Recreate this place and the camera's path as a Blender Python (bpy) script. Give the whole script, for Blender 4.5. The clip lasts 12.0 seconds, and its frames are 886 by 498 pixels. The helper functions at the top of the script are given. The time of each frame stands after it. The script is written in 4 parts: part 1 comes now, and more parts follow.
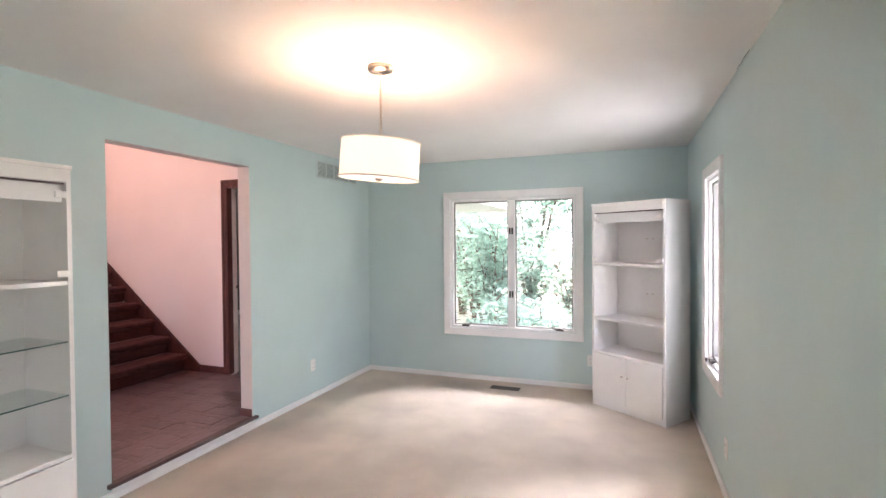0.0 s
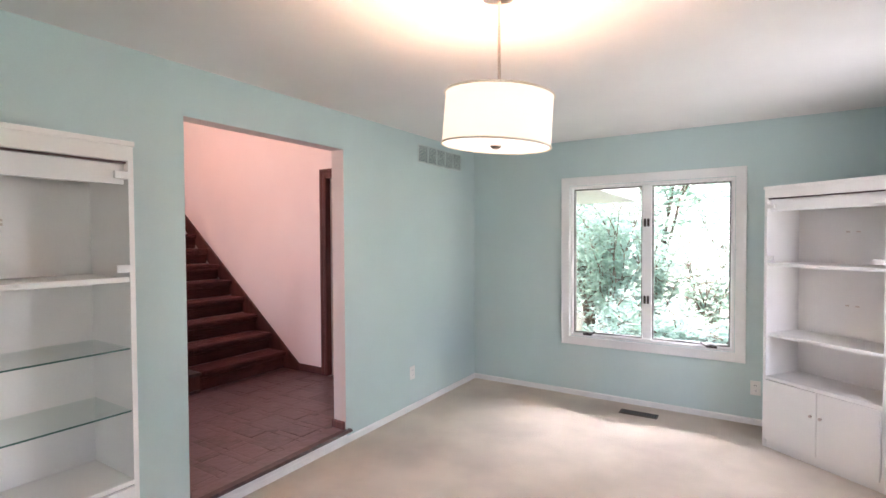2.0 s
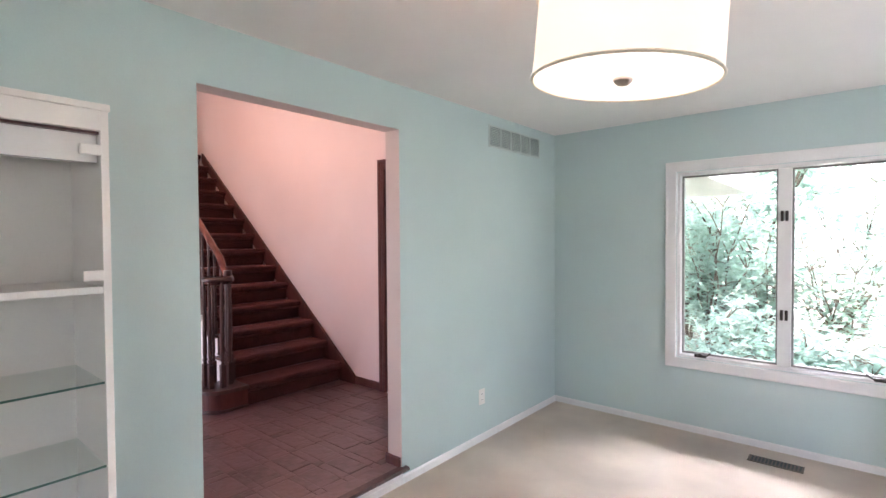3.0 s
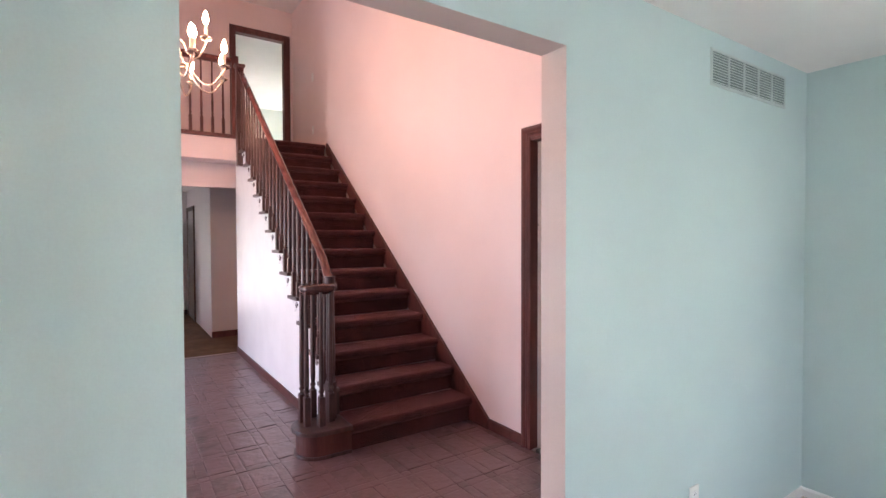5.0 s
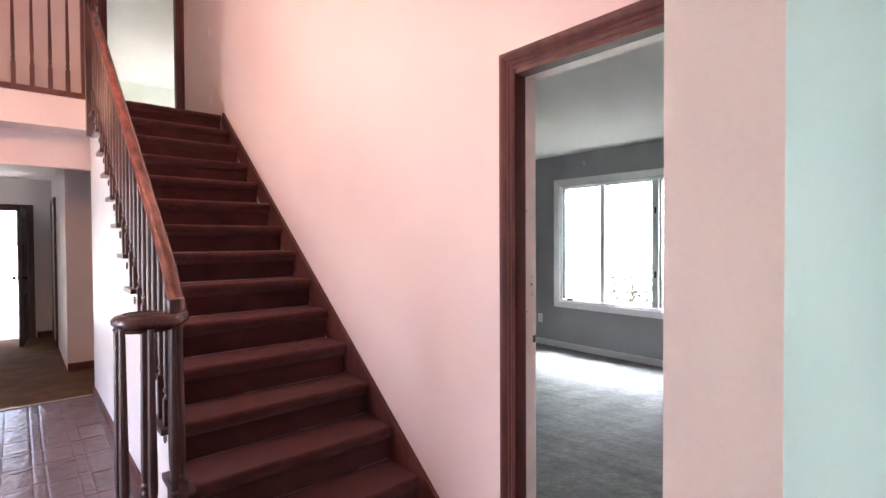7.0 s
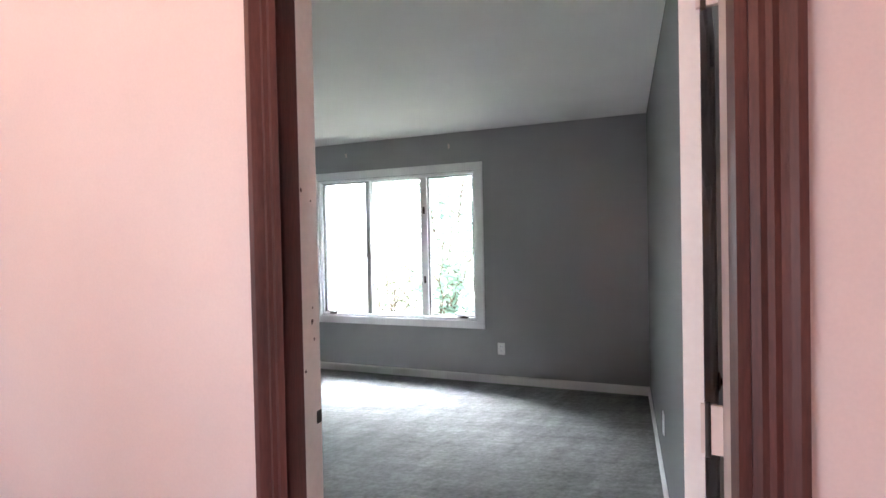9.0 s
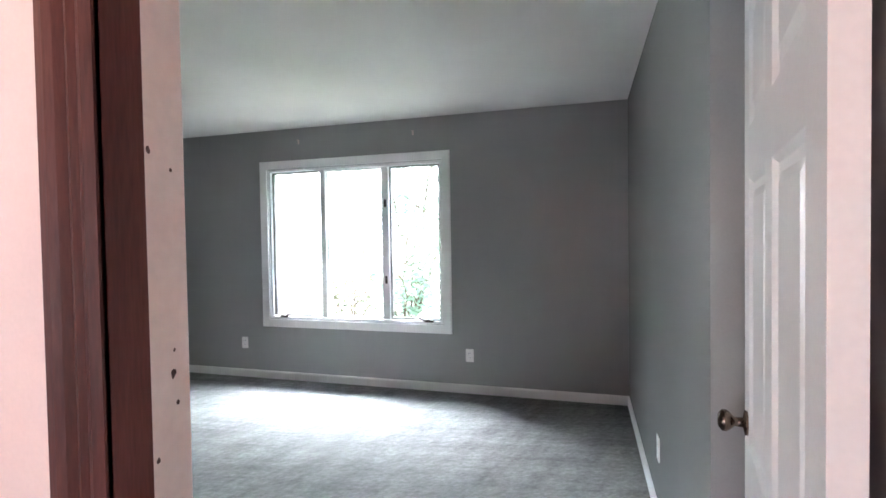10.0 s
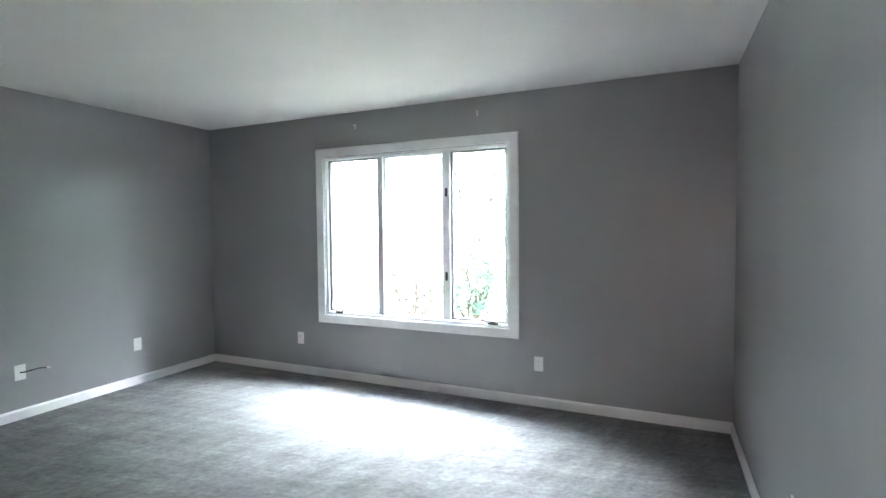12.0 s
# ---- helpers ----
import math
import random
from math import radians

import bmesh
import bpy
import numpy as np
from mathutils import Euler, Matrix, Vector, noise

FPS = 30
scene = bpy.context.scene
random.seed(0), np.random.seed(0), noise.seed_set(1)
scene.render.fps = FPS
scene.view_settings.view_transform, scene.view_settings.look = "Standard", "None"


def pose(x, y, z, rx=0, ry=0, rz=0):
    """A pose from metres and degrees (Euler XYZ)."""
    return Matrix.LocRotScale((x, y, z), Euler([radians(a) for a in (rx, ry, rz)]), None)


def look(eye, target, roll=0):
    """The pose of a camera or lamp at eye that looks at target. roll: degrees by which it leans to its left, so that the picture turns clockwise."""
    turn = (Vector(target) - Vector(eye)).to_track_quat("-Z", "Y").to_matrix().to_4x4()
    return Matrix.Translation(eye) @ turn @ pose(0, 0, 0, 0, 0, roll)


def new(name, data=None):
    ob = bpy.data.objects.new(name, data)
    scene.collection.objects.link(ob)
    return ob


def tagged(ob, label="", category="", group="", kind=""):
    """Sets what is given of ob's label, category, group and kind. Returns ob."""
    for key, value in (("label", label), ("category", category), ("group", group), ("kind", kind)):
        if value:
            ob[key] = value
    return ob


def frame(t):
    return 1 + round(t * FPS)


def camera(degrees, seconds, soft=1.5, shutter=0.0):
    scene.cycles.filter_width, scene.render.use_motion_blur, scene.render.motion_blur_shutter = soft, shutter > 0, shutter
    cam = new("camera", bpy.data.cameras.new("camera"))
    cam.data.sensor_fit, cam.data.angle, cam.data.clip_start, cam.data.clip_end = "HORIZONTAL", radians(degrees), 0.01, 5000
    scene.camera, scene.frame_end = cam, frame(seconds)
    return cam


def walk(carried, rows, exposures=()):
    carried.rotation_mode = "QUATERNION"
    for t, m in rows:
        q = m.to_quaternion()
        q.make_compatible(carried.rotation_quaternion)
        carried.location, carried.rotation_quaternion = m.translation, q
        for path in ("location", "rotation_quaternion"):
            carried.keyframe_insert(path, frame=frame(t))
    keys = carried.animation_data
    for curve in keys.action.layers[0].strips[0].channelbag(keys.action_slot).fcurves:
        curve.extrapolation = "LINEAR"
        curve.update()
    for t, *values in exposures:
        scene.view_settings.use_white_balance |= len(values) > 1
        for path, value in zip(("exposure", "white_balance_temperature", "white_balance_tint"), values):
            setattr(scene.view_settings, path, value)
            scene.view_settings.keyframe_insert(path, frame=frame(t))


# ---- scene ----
cam = camera(84.3, 12.0)
PATH = [
    (0, (0.064, 0.134, 1.559), (-0.635, 2.007, 1.525), -0.5),
    (0.5, (0.051, 0.215, 1.552), (-0.783, 2.032, 1.517), -0.4),
    (1, (-0.006, 0.321, 1.542), (-0.942, 2.088, 1.504), -0.3),
    (1.5, (-0.14, 0.494, 1.54), (-1.146, 2.222, 1.5), -0.3),
    (2, (-0.307, 0.715, 1.537), (-1.375, 2.405, 1.489), -0.3),
    (2.5, (-0.496, 0.996, 1.538), (-1.675, 2.61, 1.492), -0.4),
    (3, (-0.718, 1.268, 1.521), (-2.011, 2.793, 1.477), -0.4),
    (3.5, (-0.955, 1.514, 1.519), (-2.376, 2.921, 1.474), -0.3),
    (3.7, (-1.033, 1.606, 1.513), (-2.511, 2.953, 1.471), -0.4),
    (5.3, (-1.847, 2.192, 1.517), (-3.513, 3.297, 1.471), -0.1),
    (5.5, (-1.967, 2.284, 1.513), (-3.632, 3.392, 1.47), -0.1),
    (6, (-2.263, 2.464, 1.503), (-3.925, 3.575, 1.463), -0.1),
    (6.5, (-2.528, 2.634, 1.495), (-4.165, 3.781, 1.457), -0.1),
    (7, (-2.721, 2.82, 1.481), (-4.232, 4.13, 1.445), -0.3),
    (7.5, (-2.89, 2.976, 1.462), (-4.233, 4.458, 1.424), -0.4),
    (7.7, (-2.97, 3.041, 1.458), (-4.228, 4.596, 1.424), -0.7),
    (9.3, (-3.389, 3.597, 1.477), (-4.001, 5.501, 1.442), -1.0),
    (9.5, (-3.416, 3.684, 1.475), (-3.994, 5.598, 1.436), -0.9),
    (10, (-3.477, 3.903, 1.478), (-4.038, 5.822, 1.429), -0.9),
    (10.5, (-3.534, 4.064, 1.481), (-4.089, 5.985, 1.42), -0.8),
    (11, (-3.569, 4.190, 1.496), (-4.119, 6.111, 1.432), -0.8),
    (11.5, (-3.594, 4.285, 1.512), (-4.254, 6.172, 1.437), -0.7),
    (12, (-3.598, 4.332, 1.495), (-4.415, 6.156, 1.411), -0.5),
]
EXPOSURES = [(0, 2.78, 6700, 26), (3.7, 2.74, 6380, 25), (5.3, 3.12, 6250, 22), (6.6, 3.32, 6280, 21), (7.7, 3.08, 6280, 20), (9.3, 3.2, 6250, 17), (10.4, 3.5, 6100, 16), (12, 3.62, 6050, 15)]
walk(cam, [(t, look(eye, target, roll)) for t, eye, target, roll in PATH], EXPOSURES)

SKY, HAZE, SHADE_GLOW, BULB_GLOW, DRUM_GLOW = 0.15, 7.5, 0.14, 30.0, 22.0
# ---- world and daylight ----
SUN_ELEV, SUN_ROT = 60.0, 200.0
world = bpy.data.worlds.new("sky")
scene.world = world
world.use_nodes = True
wn = world.node_tree.nodes
sky = wn.new("ShaderNodeTexSky")
sky.sky_type = "NISHITA"
sky.sun_disc = False
sky.sun_elevation, sky.sun_rotation = radians(SUN_ELEV), radians(SUN_ROT)
sky.air_density, sky.dust_density = 1.0, 2.5
bg = next(n for n in wn if n.type == "BACKGROUND")
bg.inputs[1].default_value = SKY
world.node_tree.links.new(sky.outputs[0], bg.inputs[0])
sun = new("sun", bpy.data.lights.new("sun", "SUN"))
sun.data.energy, sun.data.angle, sun.data.color = 4.0, radians(2.0), (1.0, 0.95, 0.88)
sr, se = radians(SUN_ROT), radians(SUN_ELEV)
sun.matrix_world = look((0, 0, 20), (-math.sin(sr) * math.cos(se) * 5, -math.cos(sr) * math.cos(se) * 5, 20 - math.sin(se) * 5))


def window_lamp(name, x, y, z, w, h, face, power, color=(0.93, 0.97, 1.0)):
    """Area lamp in an opening, standing in for the sky's light; face is the way it shines."""
    d = bpy.data.lights.new(name, "AREA")
    d.shape, d.size, d.size_y, d.energy, d.color = "RECTANGLE", w, h, power, color
    ob = new(name, d)
    ob.matrix_world = look((x, y, z), (x + face[0], y + face[1], z + face[2]))
    return ob


# ---- materials ----
def mat(name, color, rough=0.6, var=0.06, scale=3.0, fine=60.0, bump=0.05, metal=0.0, grain=None, stretch=(1, 1, 1), island=0.0, objvar=0.0, spec=0.5, dark=None, sheen=0.0):
    """Principled material with broad and fine variation and a fine relief, in object space."""
    m = bpy.data.materials.new(name)
    m.use_nodes = True
    nt = m.node_tree
    n, l = nt.nodes, nt.links
    p = next(k for k in n if k.type == "BSDF_PRINCIPLED")
    p.inputs["Roughness"].default_value = rough
    p.inputs["Metallic"].default_value = metal
    p.inputs["Specular IOR Level"].default_value = spec
    if sheen:
        p.inputs["Sheen Weight"].default_value = sheen
    tc = n.new("ShaderNodeTexCoord")
    mp = n.new("ShaderNodeMapping")
    mp.inputs["Scale"].default_value = stretch
    l.new(tc.outputs["Object"], mp.inputs[0])
    a = n.new("ShaderNodeTexNoise")
    a.inputs["Scale"].default_value, a.inputs["Detail"].default_value = scale, 5
    b = n.new("ShaderNodeTexNoise")
    b.inputs["Scale"].default_value, b.inputs["Detail"].default_value = fine, 3
    l.new(mp.outputs[0], a.inputs["Vector"])
    l.new(mp.outputs[0], b.inputs["Vector"])
    mix = n.new("ShaderNodeMath")
    mix.operation = "MULTIPLY_ADD"
    l.new(b.outputs["Fac"], mix.inputs[0])
    mix.inputs[1].default_value = 0.5
    l.new(a.outputs["Fac"], mix.inputs[2])
    last = mix
    if island or objvar:
        r = n.new("ShaderNodeObjectInfo") if objvar else n.new("ShaderNodeNewGeometry")
        add = n.new("ShaderNodeMath")
        add.operation = "MULTIPLY_ADD"
        l.new(r.outputs["Random" if objvar else "Random Per Island"], add.inputs[0])
        add.inputs[1].default_value = objvar or island
        l.new(mix.outputs[0], add.inputs[2])
        last = add
    ramp = n.new("ShaderNodeValToRGB")
    lo = dark or tuple(c * (1 - var * 2.2) for c in color)
    hi = tuple(min(1, c * (1 + var)) for c in color)
    ramp.color_ramp.elements[0].position, ramp.color_ramp.elements[1].position = 0.5, 1.05 + (objvar or island)
    ramp.color_ramp.elements[0].color, ramp.color_ramp.elements[1].color = (*lo, 1), (*hi, 1)
    l.new(last.outputs[0], ramp.inputs[0])
    l.new(ramp.outputs[0], p.inputs["Base Color"])
    if bump:
        bp = n.new("ShaderNodeBump")
        bp.inputs["Strength"].default_value, bp.inputs["Distance"].default_value = bump, 0.01
        l.new(b.outputs["Fac"], bp.inputs["Height"])
        l.new(bp.outputs[0], p.inputs["Normal"])
    return m


def glow(name, color, strength, base=(0.8, 0.8, 0.8), through_it=0.0):
    m = bpy.data.materials.new(name)
    m.use_nodes = True
    p = next(k for k in m.node_tree.nodes if k.type == "BSDF_PRINCIPLED")
    p.inputs["Base Color"].default_value = (*base, 1)
    p.inputs["Emission Color"].default_value = (*color, 1)
    p.inputs["Emission Strength"].default_value = strength
    p.inputs["Roughness"].default_value = 0.6
    return m


def glass(name, tint=(1, 1, 1), rough=0.0):
    m = bpy.data.materials.new(name)
    m.use_nodes = True
    n, l = m.node_tree.nodes, m.node_tree.links
    n.clear()
    out = n.new("ShaderNodeOutputMaterial")
    t = n.new("ShaderNodeBsdfTransparent")
    t.inputs[0].default_value = (*tint, 1)
    g = n.new("ShaderNodeBsdfGlossy")
    g.inputs["Roughness"].default_value = rough
    lw = n.new("ShaderNodeLayerWeight")
    pw = n.new("ShaderNodeMath")
    pw.operation = "POWER"
    l.new(lw.outputs["Facing"], pw.inputs[0])
    pw.inputs[1].default_value = 5.0
    f = n.new("ShaderNodeMath")
    f.operation = "MULTIPLY_ADD"
    l.new(pw.outputs[0], f.inputs[0])
    f.inputs[1].default_value, f.inputs[2].default_value = 0.9, 0.035
    mx = n.new("ShaderNodeMixShader")
    l.new(f.outputs[0], mx.inputs[0])
    l.new(t.outputs[0], mx.inputs[1])
    l.new(g.outputs[0], mx.inputs[2])
    l.new(mx.outputs[0], out.inputs[0])
    return m


M_AQUA = mat("aqua wall paint", (0.52, 0.645, 0.635), 0.45, 0.03, 1.2, 180, 0.03)
M_PINK = mat("pale pink wall paint", (0.80, 0.668, 0.642), 0.5, 0.03, 1.1, 160, 0.03)
# Wall pink darkened, so the reveal's shade is in its colour.
M_REVEAL = mat("reveal paint darkened for shade", (0.62, 0.53, 0.49), 0.5, 0.03, 1.1, 160, 0.03)
M_HALLW = mat("white hall wall paint", (0.74, 0.70, 0.70), 0.5, 0.03, 1.1, 160, 0.03)
M_UPPERW = mat("pale green white wall paint", (0.70, 0.74, 0.68), 0.5, 0.03, 1.1, 160, 0.03)
M_GREYW = mat("grey satin wall paint", (0.335, 0.338, 0.330), 0.24, 0.03, 1.1, 160, 0.03)
M_CEIL = mat("white ceiling paint", (0.82, 0.80, 0.78), 0.85, 0.02, 2.0, 220, 0.06)
M_TRIM = mat("white trim paint", (0.82, 0.81, 0.80), 0.35, 0.03, 4, 90, 0.03)
M_LAM = mat("white cabinet laminate", (0.79, 0.765, 0.735), 0.32, 0.02, 3, 120, 0.02)
M_JAMBW = mat("chipped off-white paint", (0.74, 0.66, 0.62), 0.4, 0.05, 6, 60, 0.08)
M_WOOD = mat("red-brown stained wood", (0.112, 0.037, 0.031), 0.46, 0.22, 3.0, 40, 0.06, stretch=(6, 6, 0.6), spec=0.35)
M_RAIL = mat("red-brown rail wood", (0.19, 0.064, 0.052), 0.24, 0.30, 3.0, 40, 0.05, stretch=(0.8, 6, 4))
# Darker copy of the rail wood; the volute's shade is painted in.
M_VOL = mat("rail wood with painted shade", (0.082, 0.036, 0.033), 0.22, 0.3, 3.0, 40, 0.05, stretch=(3, 3, 3))
M_BALU = mat("dark brown turned wood", (0.085, 0.042, 0.038), 0.32, 0.3, 5, 50, 0.05, stretch=(5, 5, 0.7))
M_DARKDOOR = mat("dark brown door paint", (0.035, 0.026, 0.024), 0.35, 0.2, 3, 50, 0.04)
M_STAIRC = mat("maroon stair carpet", (0.062, 0.0215, 0.0210), 0.95, 0.25, 9, 260, 1.0, spec=0.05, sheen=0.6)
pile = next(k for k in M_STAIRC.node_tree.nodes if k.type == "BSDF_PRINCIPLED")
pile.inputs["Sheen Tint"].default_value = (0.62, 0.32, 0.31, 1)
pile.inputs["Sheen Roughness"].default_value = 0.45
M_BEIGE = mat("beige carpet", (0.65, 0.55, 0.455), 0.95, 0.13, 1.6, 260, 0.7, spec=0.1, sheen=0.1)
M_GREYC = mat("grey green carpet", (0.305, 0.307, 0.294), 0.95, 0.08, 40.0, 300, 1.0, spec=0.05)


def streaks(m, layers, amount):
    """Adds long faint pile marks to a carpet: layers of (turn in degrees, along, across)."""
    n, l = m.node_tree.nodes, m.node_tree.links
    p = next(k for k in n if k.type == "BSDF_PRINCIPLED")
    colour = p.inputs["Base Color"].links[0].from_socket
    tc = n.new("ShaderNodeTexCoord")
    for turn, along, across in layers:
        mp = n.new("ShaderNodeMapping")
        mp.vector_type = "TEXTURE"
        mp.inputs["Rotation"].default_value[2] = radians(turn)
        mp.inputs["Scale"].default_value = (along, across, 1)
        l.new(tc.outputs["Object"], mp.inputs[0])
        a = n.new("ShaderNodeTexNoise")
        a.inputs["Scale"].default_value, a.inputs["Detail"].default_value, a.inputs["Roughness"].default_value = 1.0, 6, 0.7
        l.new(mp.outputs[0], a.inputs["Vector"])
        r = n.new("ShaderNodeMapRange")
        r.inputs["From Min"].default_value, r.inputs["From Max"].default_value = 0.3, 0.7
        r.inputs["To Min"].default_value, r.inputs["To Max"].default_value = 1 - amount, 1 + amount
        l.new(a.outputs["Fac"], r.inputs["Value"])
        mx = n.new("ShaderNodeVectorMath")
        mx.operation = "SCALE"
        l.new(colour, mx.inputs[0])
        l.new(r.outputs[0], mx.inputs["Scale"])
        colour = mx.outputs[0]
    l.new(colour, p.inputs["Base Color"])


streaks(M_GREYC, ((8, 0.9, 0.11), (71, 0.5, 0.16), (33, 0.06, 0.028)), 0.22)
M_BROWNC = mat("olive brown carpet", (0.205, 0.122, 0.068), 0.95, 0.16, 6, 200, 0.8, spec=0.1)
M_TILE = mat("brown glazed floor tile", (0.128, 0.077, 0.078), 0.30, 0.26, 7, 14, 0.7, objvar=0.95, spec=0.95)
M_TILEJ = mat("brown glazed floor tile joined", (0.128, 0.077, 0.078), 0.30, 0.26, 7, 14, 0.7, island=0.95, spec=0.95)
M_GROUT = mat("dark floor grout", (0.105, 0.066, 0.067), 0.5, 0.15, 8, 120, 0.3)
M_SASHE = mat("grey brown sash edge", (0.17, 0.165, 0.15), 0.5, 0.1, 9, 80, 0.02)
M_LAMG = mat("glossy white laminate", (0.80, 0.785, 0.77), 0.09, 0.02, 3, 120, 0.0)
M_BRONZE = mat("dark bronze metal", (0.06, 0.05, 0.045), 0.4, 0.1, 9, 80, 0.02, metal=0.7)
M_BRASS = mat("polished brass", (0.88, 0.74, 0.58), 0.18, 0.1, 9, 80, 0.0, metal=1.0)
M_NICKEL = mat("brushed nickel", (0.62, 0.52, 0.46), 0.28, 0.08, 9, 150, 0.02, metal=1.0)
M_KNOB = mat("aged bronze knob metal", (0.22, 0.155, 0.12), 0.25, 0.15, 20, 90, 0.02, metal=1.0)
M_PLATE = mat("white plastic plate", (0.80, 0.79, 0.76), 0.35, 0.02, 9, 90, 0.0)
M_DARK = mat("black plastic", (0.02, 0.02, 0.02), 0.5, 0.1, 9, 90, 0.0)
M_VENT = mat("pale vent metal", (0.50, 0.58, 0.56), 0.45, 0.05, 9, 90, 0.0)
M_VENTB = mat("vent cavity", (0.05, 0.055, 0.055), 0.8, 0.1, 9, 90, 0.0)
# Shade between the wall vent's louvres, put into the backing colour.
M_VENTC = mat("painted louvre gap shade", (0.22, 0.27, 0.265), 0.8, 0.1, 9, 90, 0.0)
M_FVENT = mat("brown floor vent metal", (0.10, 0.07, 0.05), 0.45, 0.1, 9, 90, 0.0, metal=0.4)
M_CANDLE = mat("ivory candle sleeve", (0.85, 0.78, 0.66), 0.5, 0.03, 9, 90, 0.0)
def leafy(m, color, amount=0.45):
    """Adds light passing through a leaf."""
    n, l = m.node_tree.nodes, m.node_tree.links
    out = next(k for k in n if k.type == "OUTPUT_MATERIAL")
    p = next(k for k in n if k.type == "BSDF_PRINCIPLED")
    t = n.new("ShaderNodeBsdfTranslucent")
    t.inputs[0].default_value = (*color, 1)
    mx = n.new("ShaderNodeMixShader")
    mx.inputs[0].default_value = amount
    l.new(p.outputs[0], mx.inputs[1])
    l.new(t.outputs[0], mx.inputs[2])
    l.new(mx.outputs[0], out.inputs[0])
    return m


M_LEAF = mat("shrub leaf", (0.21, 0.30, 0.24), 0.5, 0.4, 2.0, 20, 0.0, island=0.5)
M_LEAFB = mat("pale tree leaf", (0.24, 0.34, 0.26), 0.5, 0.4, 1.0, 20, 0.0, island=0.5)
M_LEAFD = mat("dull olive leaf", (0.13, 0.15, 0.09), 0.6, 0.4, 2.0, 20, 0.0, island=0.5)
leafy(M_LEAF, (0.30, 0.45, 0.39))
leafy(M_LEAFB, (0.30, 0.46, 0.39))
M_BARK = mat("grey brown bark", (0.16, 0.12, 0.09), 0.9, 0.3, 6, 40, 0.6)
M_GROUND = mat("leaf litter and thin lawn", (0.28, 0.29, 0.22), 0.95, 0.4, 0.4, 12, 0.5)
M_PAVE = mat("pale concrete path", (0.55, 0.53, 0.50), 0.9, 0.1, 1.5, 60, 0.2)
M_SIDING = mat("pale house siding", (0.55, 0.53, 0.50), 0.7, 0.08, 2, 60, 0.1)
M_GLASS = glass("window glass")
M_SHELFG = glass("shelf glass", (0.95, 0.985, 0.975))
M_SHADE = glow("glowing cream lamp shade", (1.0, 0.83, 0.60), SHADE_GLOW, (0.85, 0.80, 0.70))
M_DIFF = glow("glowing white diffuser", (1.0, 0.90, 0.76), SHADE_GLOW * 1.7, (0.85, 0.83, 0.8))
M_BULB = glow("lit bulb", (1.0, 0.54, 0.31), BULB_GLOW)
M_DRUMB = glow("lit lamp bulb", (1.0, 0.68, 0.46), DRUM_GLOW)
M_HALLL = glow("glowing hall lamp", (1.0, 0.95, 0.88), 0.3)


# ---- building helpers ----
def part(name, bm, material, parent=None, label="", smooth=False, bevel=0.0):
    """Links a bmesh as one mesh object, under a thing or a part when given."""
    if bevel:
        bmesh.ops.bevel(bm, geom=list(bm.edges), offset=bevel, segments=2, affect="EDGES", profile=0.6)
    me = bpy.data.meshes.new(name)
    bm.to_mesh(me)
    bm.free()
    for m in material if isinstance(material, (list, tuple)) else [material]:
        me.materials.append(m)
    if smooth:
        me.polygons.foreach_set("use_smooth", [True] * len(me.polygons))
    ob = new(name, me)
    if parent:
        ob.parent = parent
    if label:
        ob["label"] = label
    return ob


def thing(name, x, y, z, label, category, group="", kind="", rz=0.0):
    ob = new(name)
    ob.matrix_world = pose(x, y, z, 0, 0, rz)
    ob.empty_display_size = 0.1
    return tagged(ob, label, category, group, kind)


def box(x0, x1, y0, y1, z0, z1, bm=None, mi=0):
    bm = bm or bmesh.new()
    v = [bm.verts.new(c) for c in ((x0, y0, z0), (x1, y0, z0), (x1, y1, z0), (x0, y1, z0), (x0, y0, z1), (x1, y0, z1), (x1, y1, z1), (x0, y1, z1))]
    for f in ((0, 3, 2, 1), (4, 5, 6, 7), (0, 1, 5, 4), (1, 2, 6, 5), (2, 3, 7, 6), (3, 0, 4, 7)):
        bm.faces.new([v[i] for i in f]).material_index = mi
    return bm


def prism(poly, lo, hi, axis="y", bm=None):
    """Polygon in the plane across the axis, pushed from lo to hi."""
    bm = bm or bmesh.new()
    place = {"y": lambda a, b, c: (a, c, b), "x": lambda a, b, c: (c, a, b), "z": lambda a, b, c: (a, b, c)}[axis]
    r0 = [bm.verts.new(place(a, b, lo)) for a, b in poly]
    r1 = [bm.verts.new(place(a, b, hi)) for a, b in poly]
    n = len(poly)
    bm.faces.new(r0)
    bm.faces.new(r1[::-1])
    for i in range(n):
        bm.faces.new((r0[i], r1[i], r1[(i + 1) % n], r0[(i + 1) % n]))
    bmesh.ops.recalc_face_normals(bm, faces=bm.faces)
    return bm


def lathe(profile, seg=20, bm=None, at=(0, 0, 0)):
    """Turned body from (radius, height) pairs."""
    bm = bm or bmesh.new()
    rings = []
    for r, z in profile:
        rings.append([bm.verts.new((at[0] + max(r, 1e-4) * math.cos(2 * math.pi * k / seg), at[1] + max(r, 1e-4) * math.sin(2 * math.pi * k / seg), at[2] + z)) for k in range(seg)])
    for a, b in zip(rings, rings[1:]):
        for k in range(seg):
            bm.faces.new((a[k], a[(k + 1) % seg], b[(k + 1) % seg], b[k]))
    bm.faces.new(rings[0][::-1])
    bm.faces.new(rings[-1])
    return bm


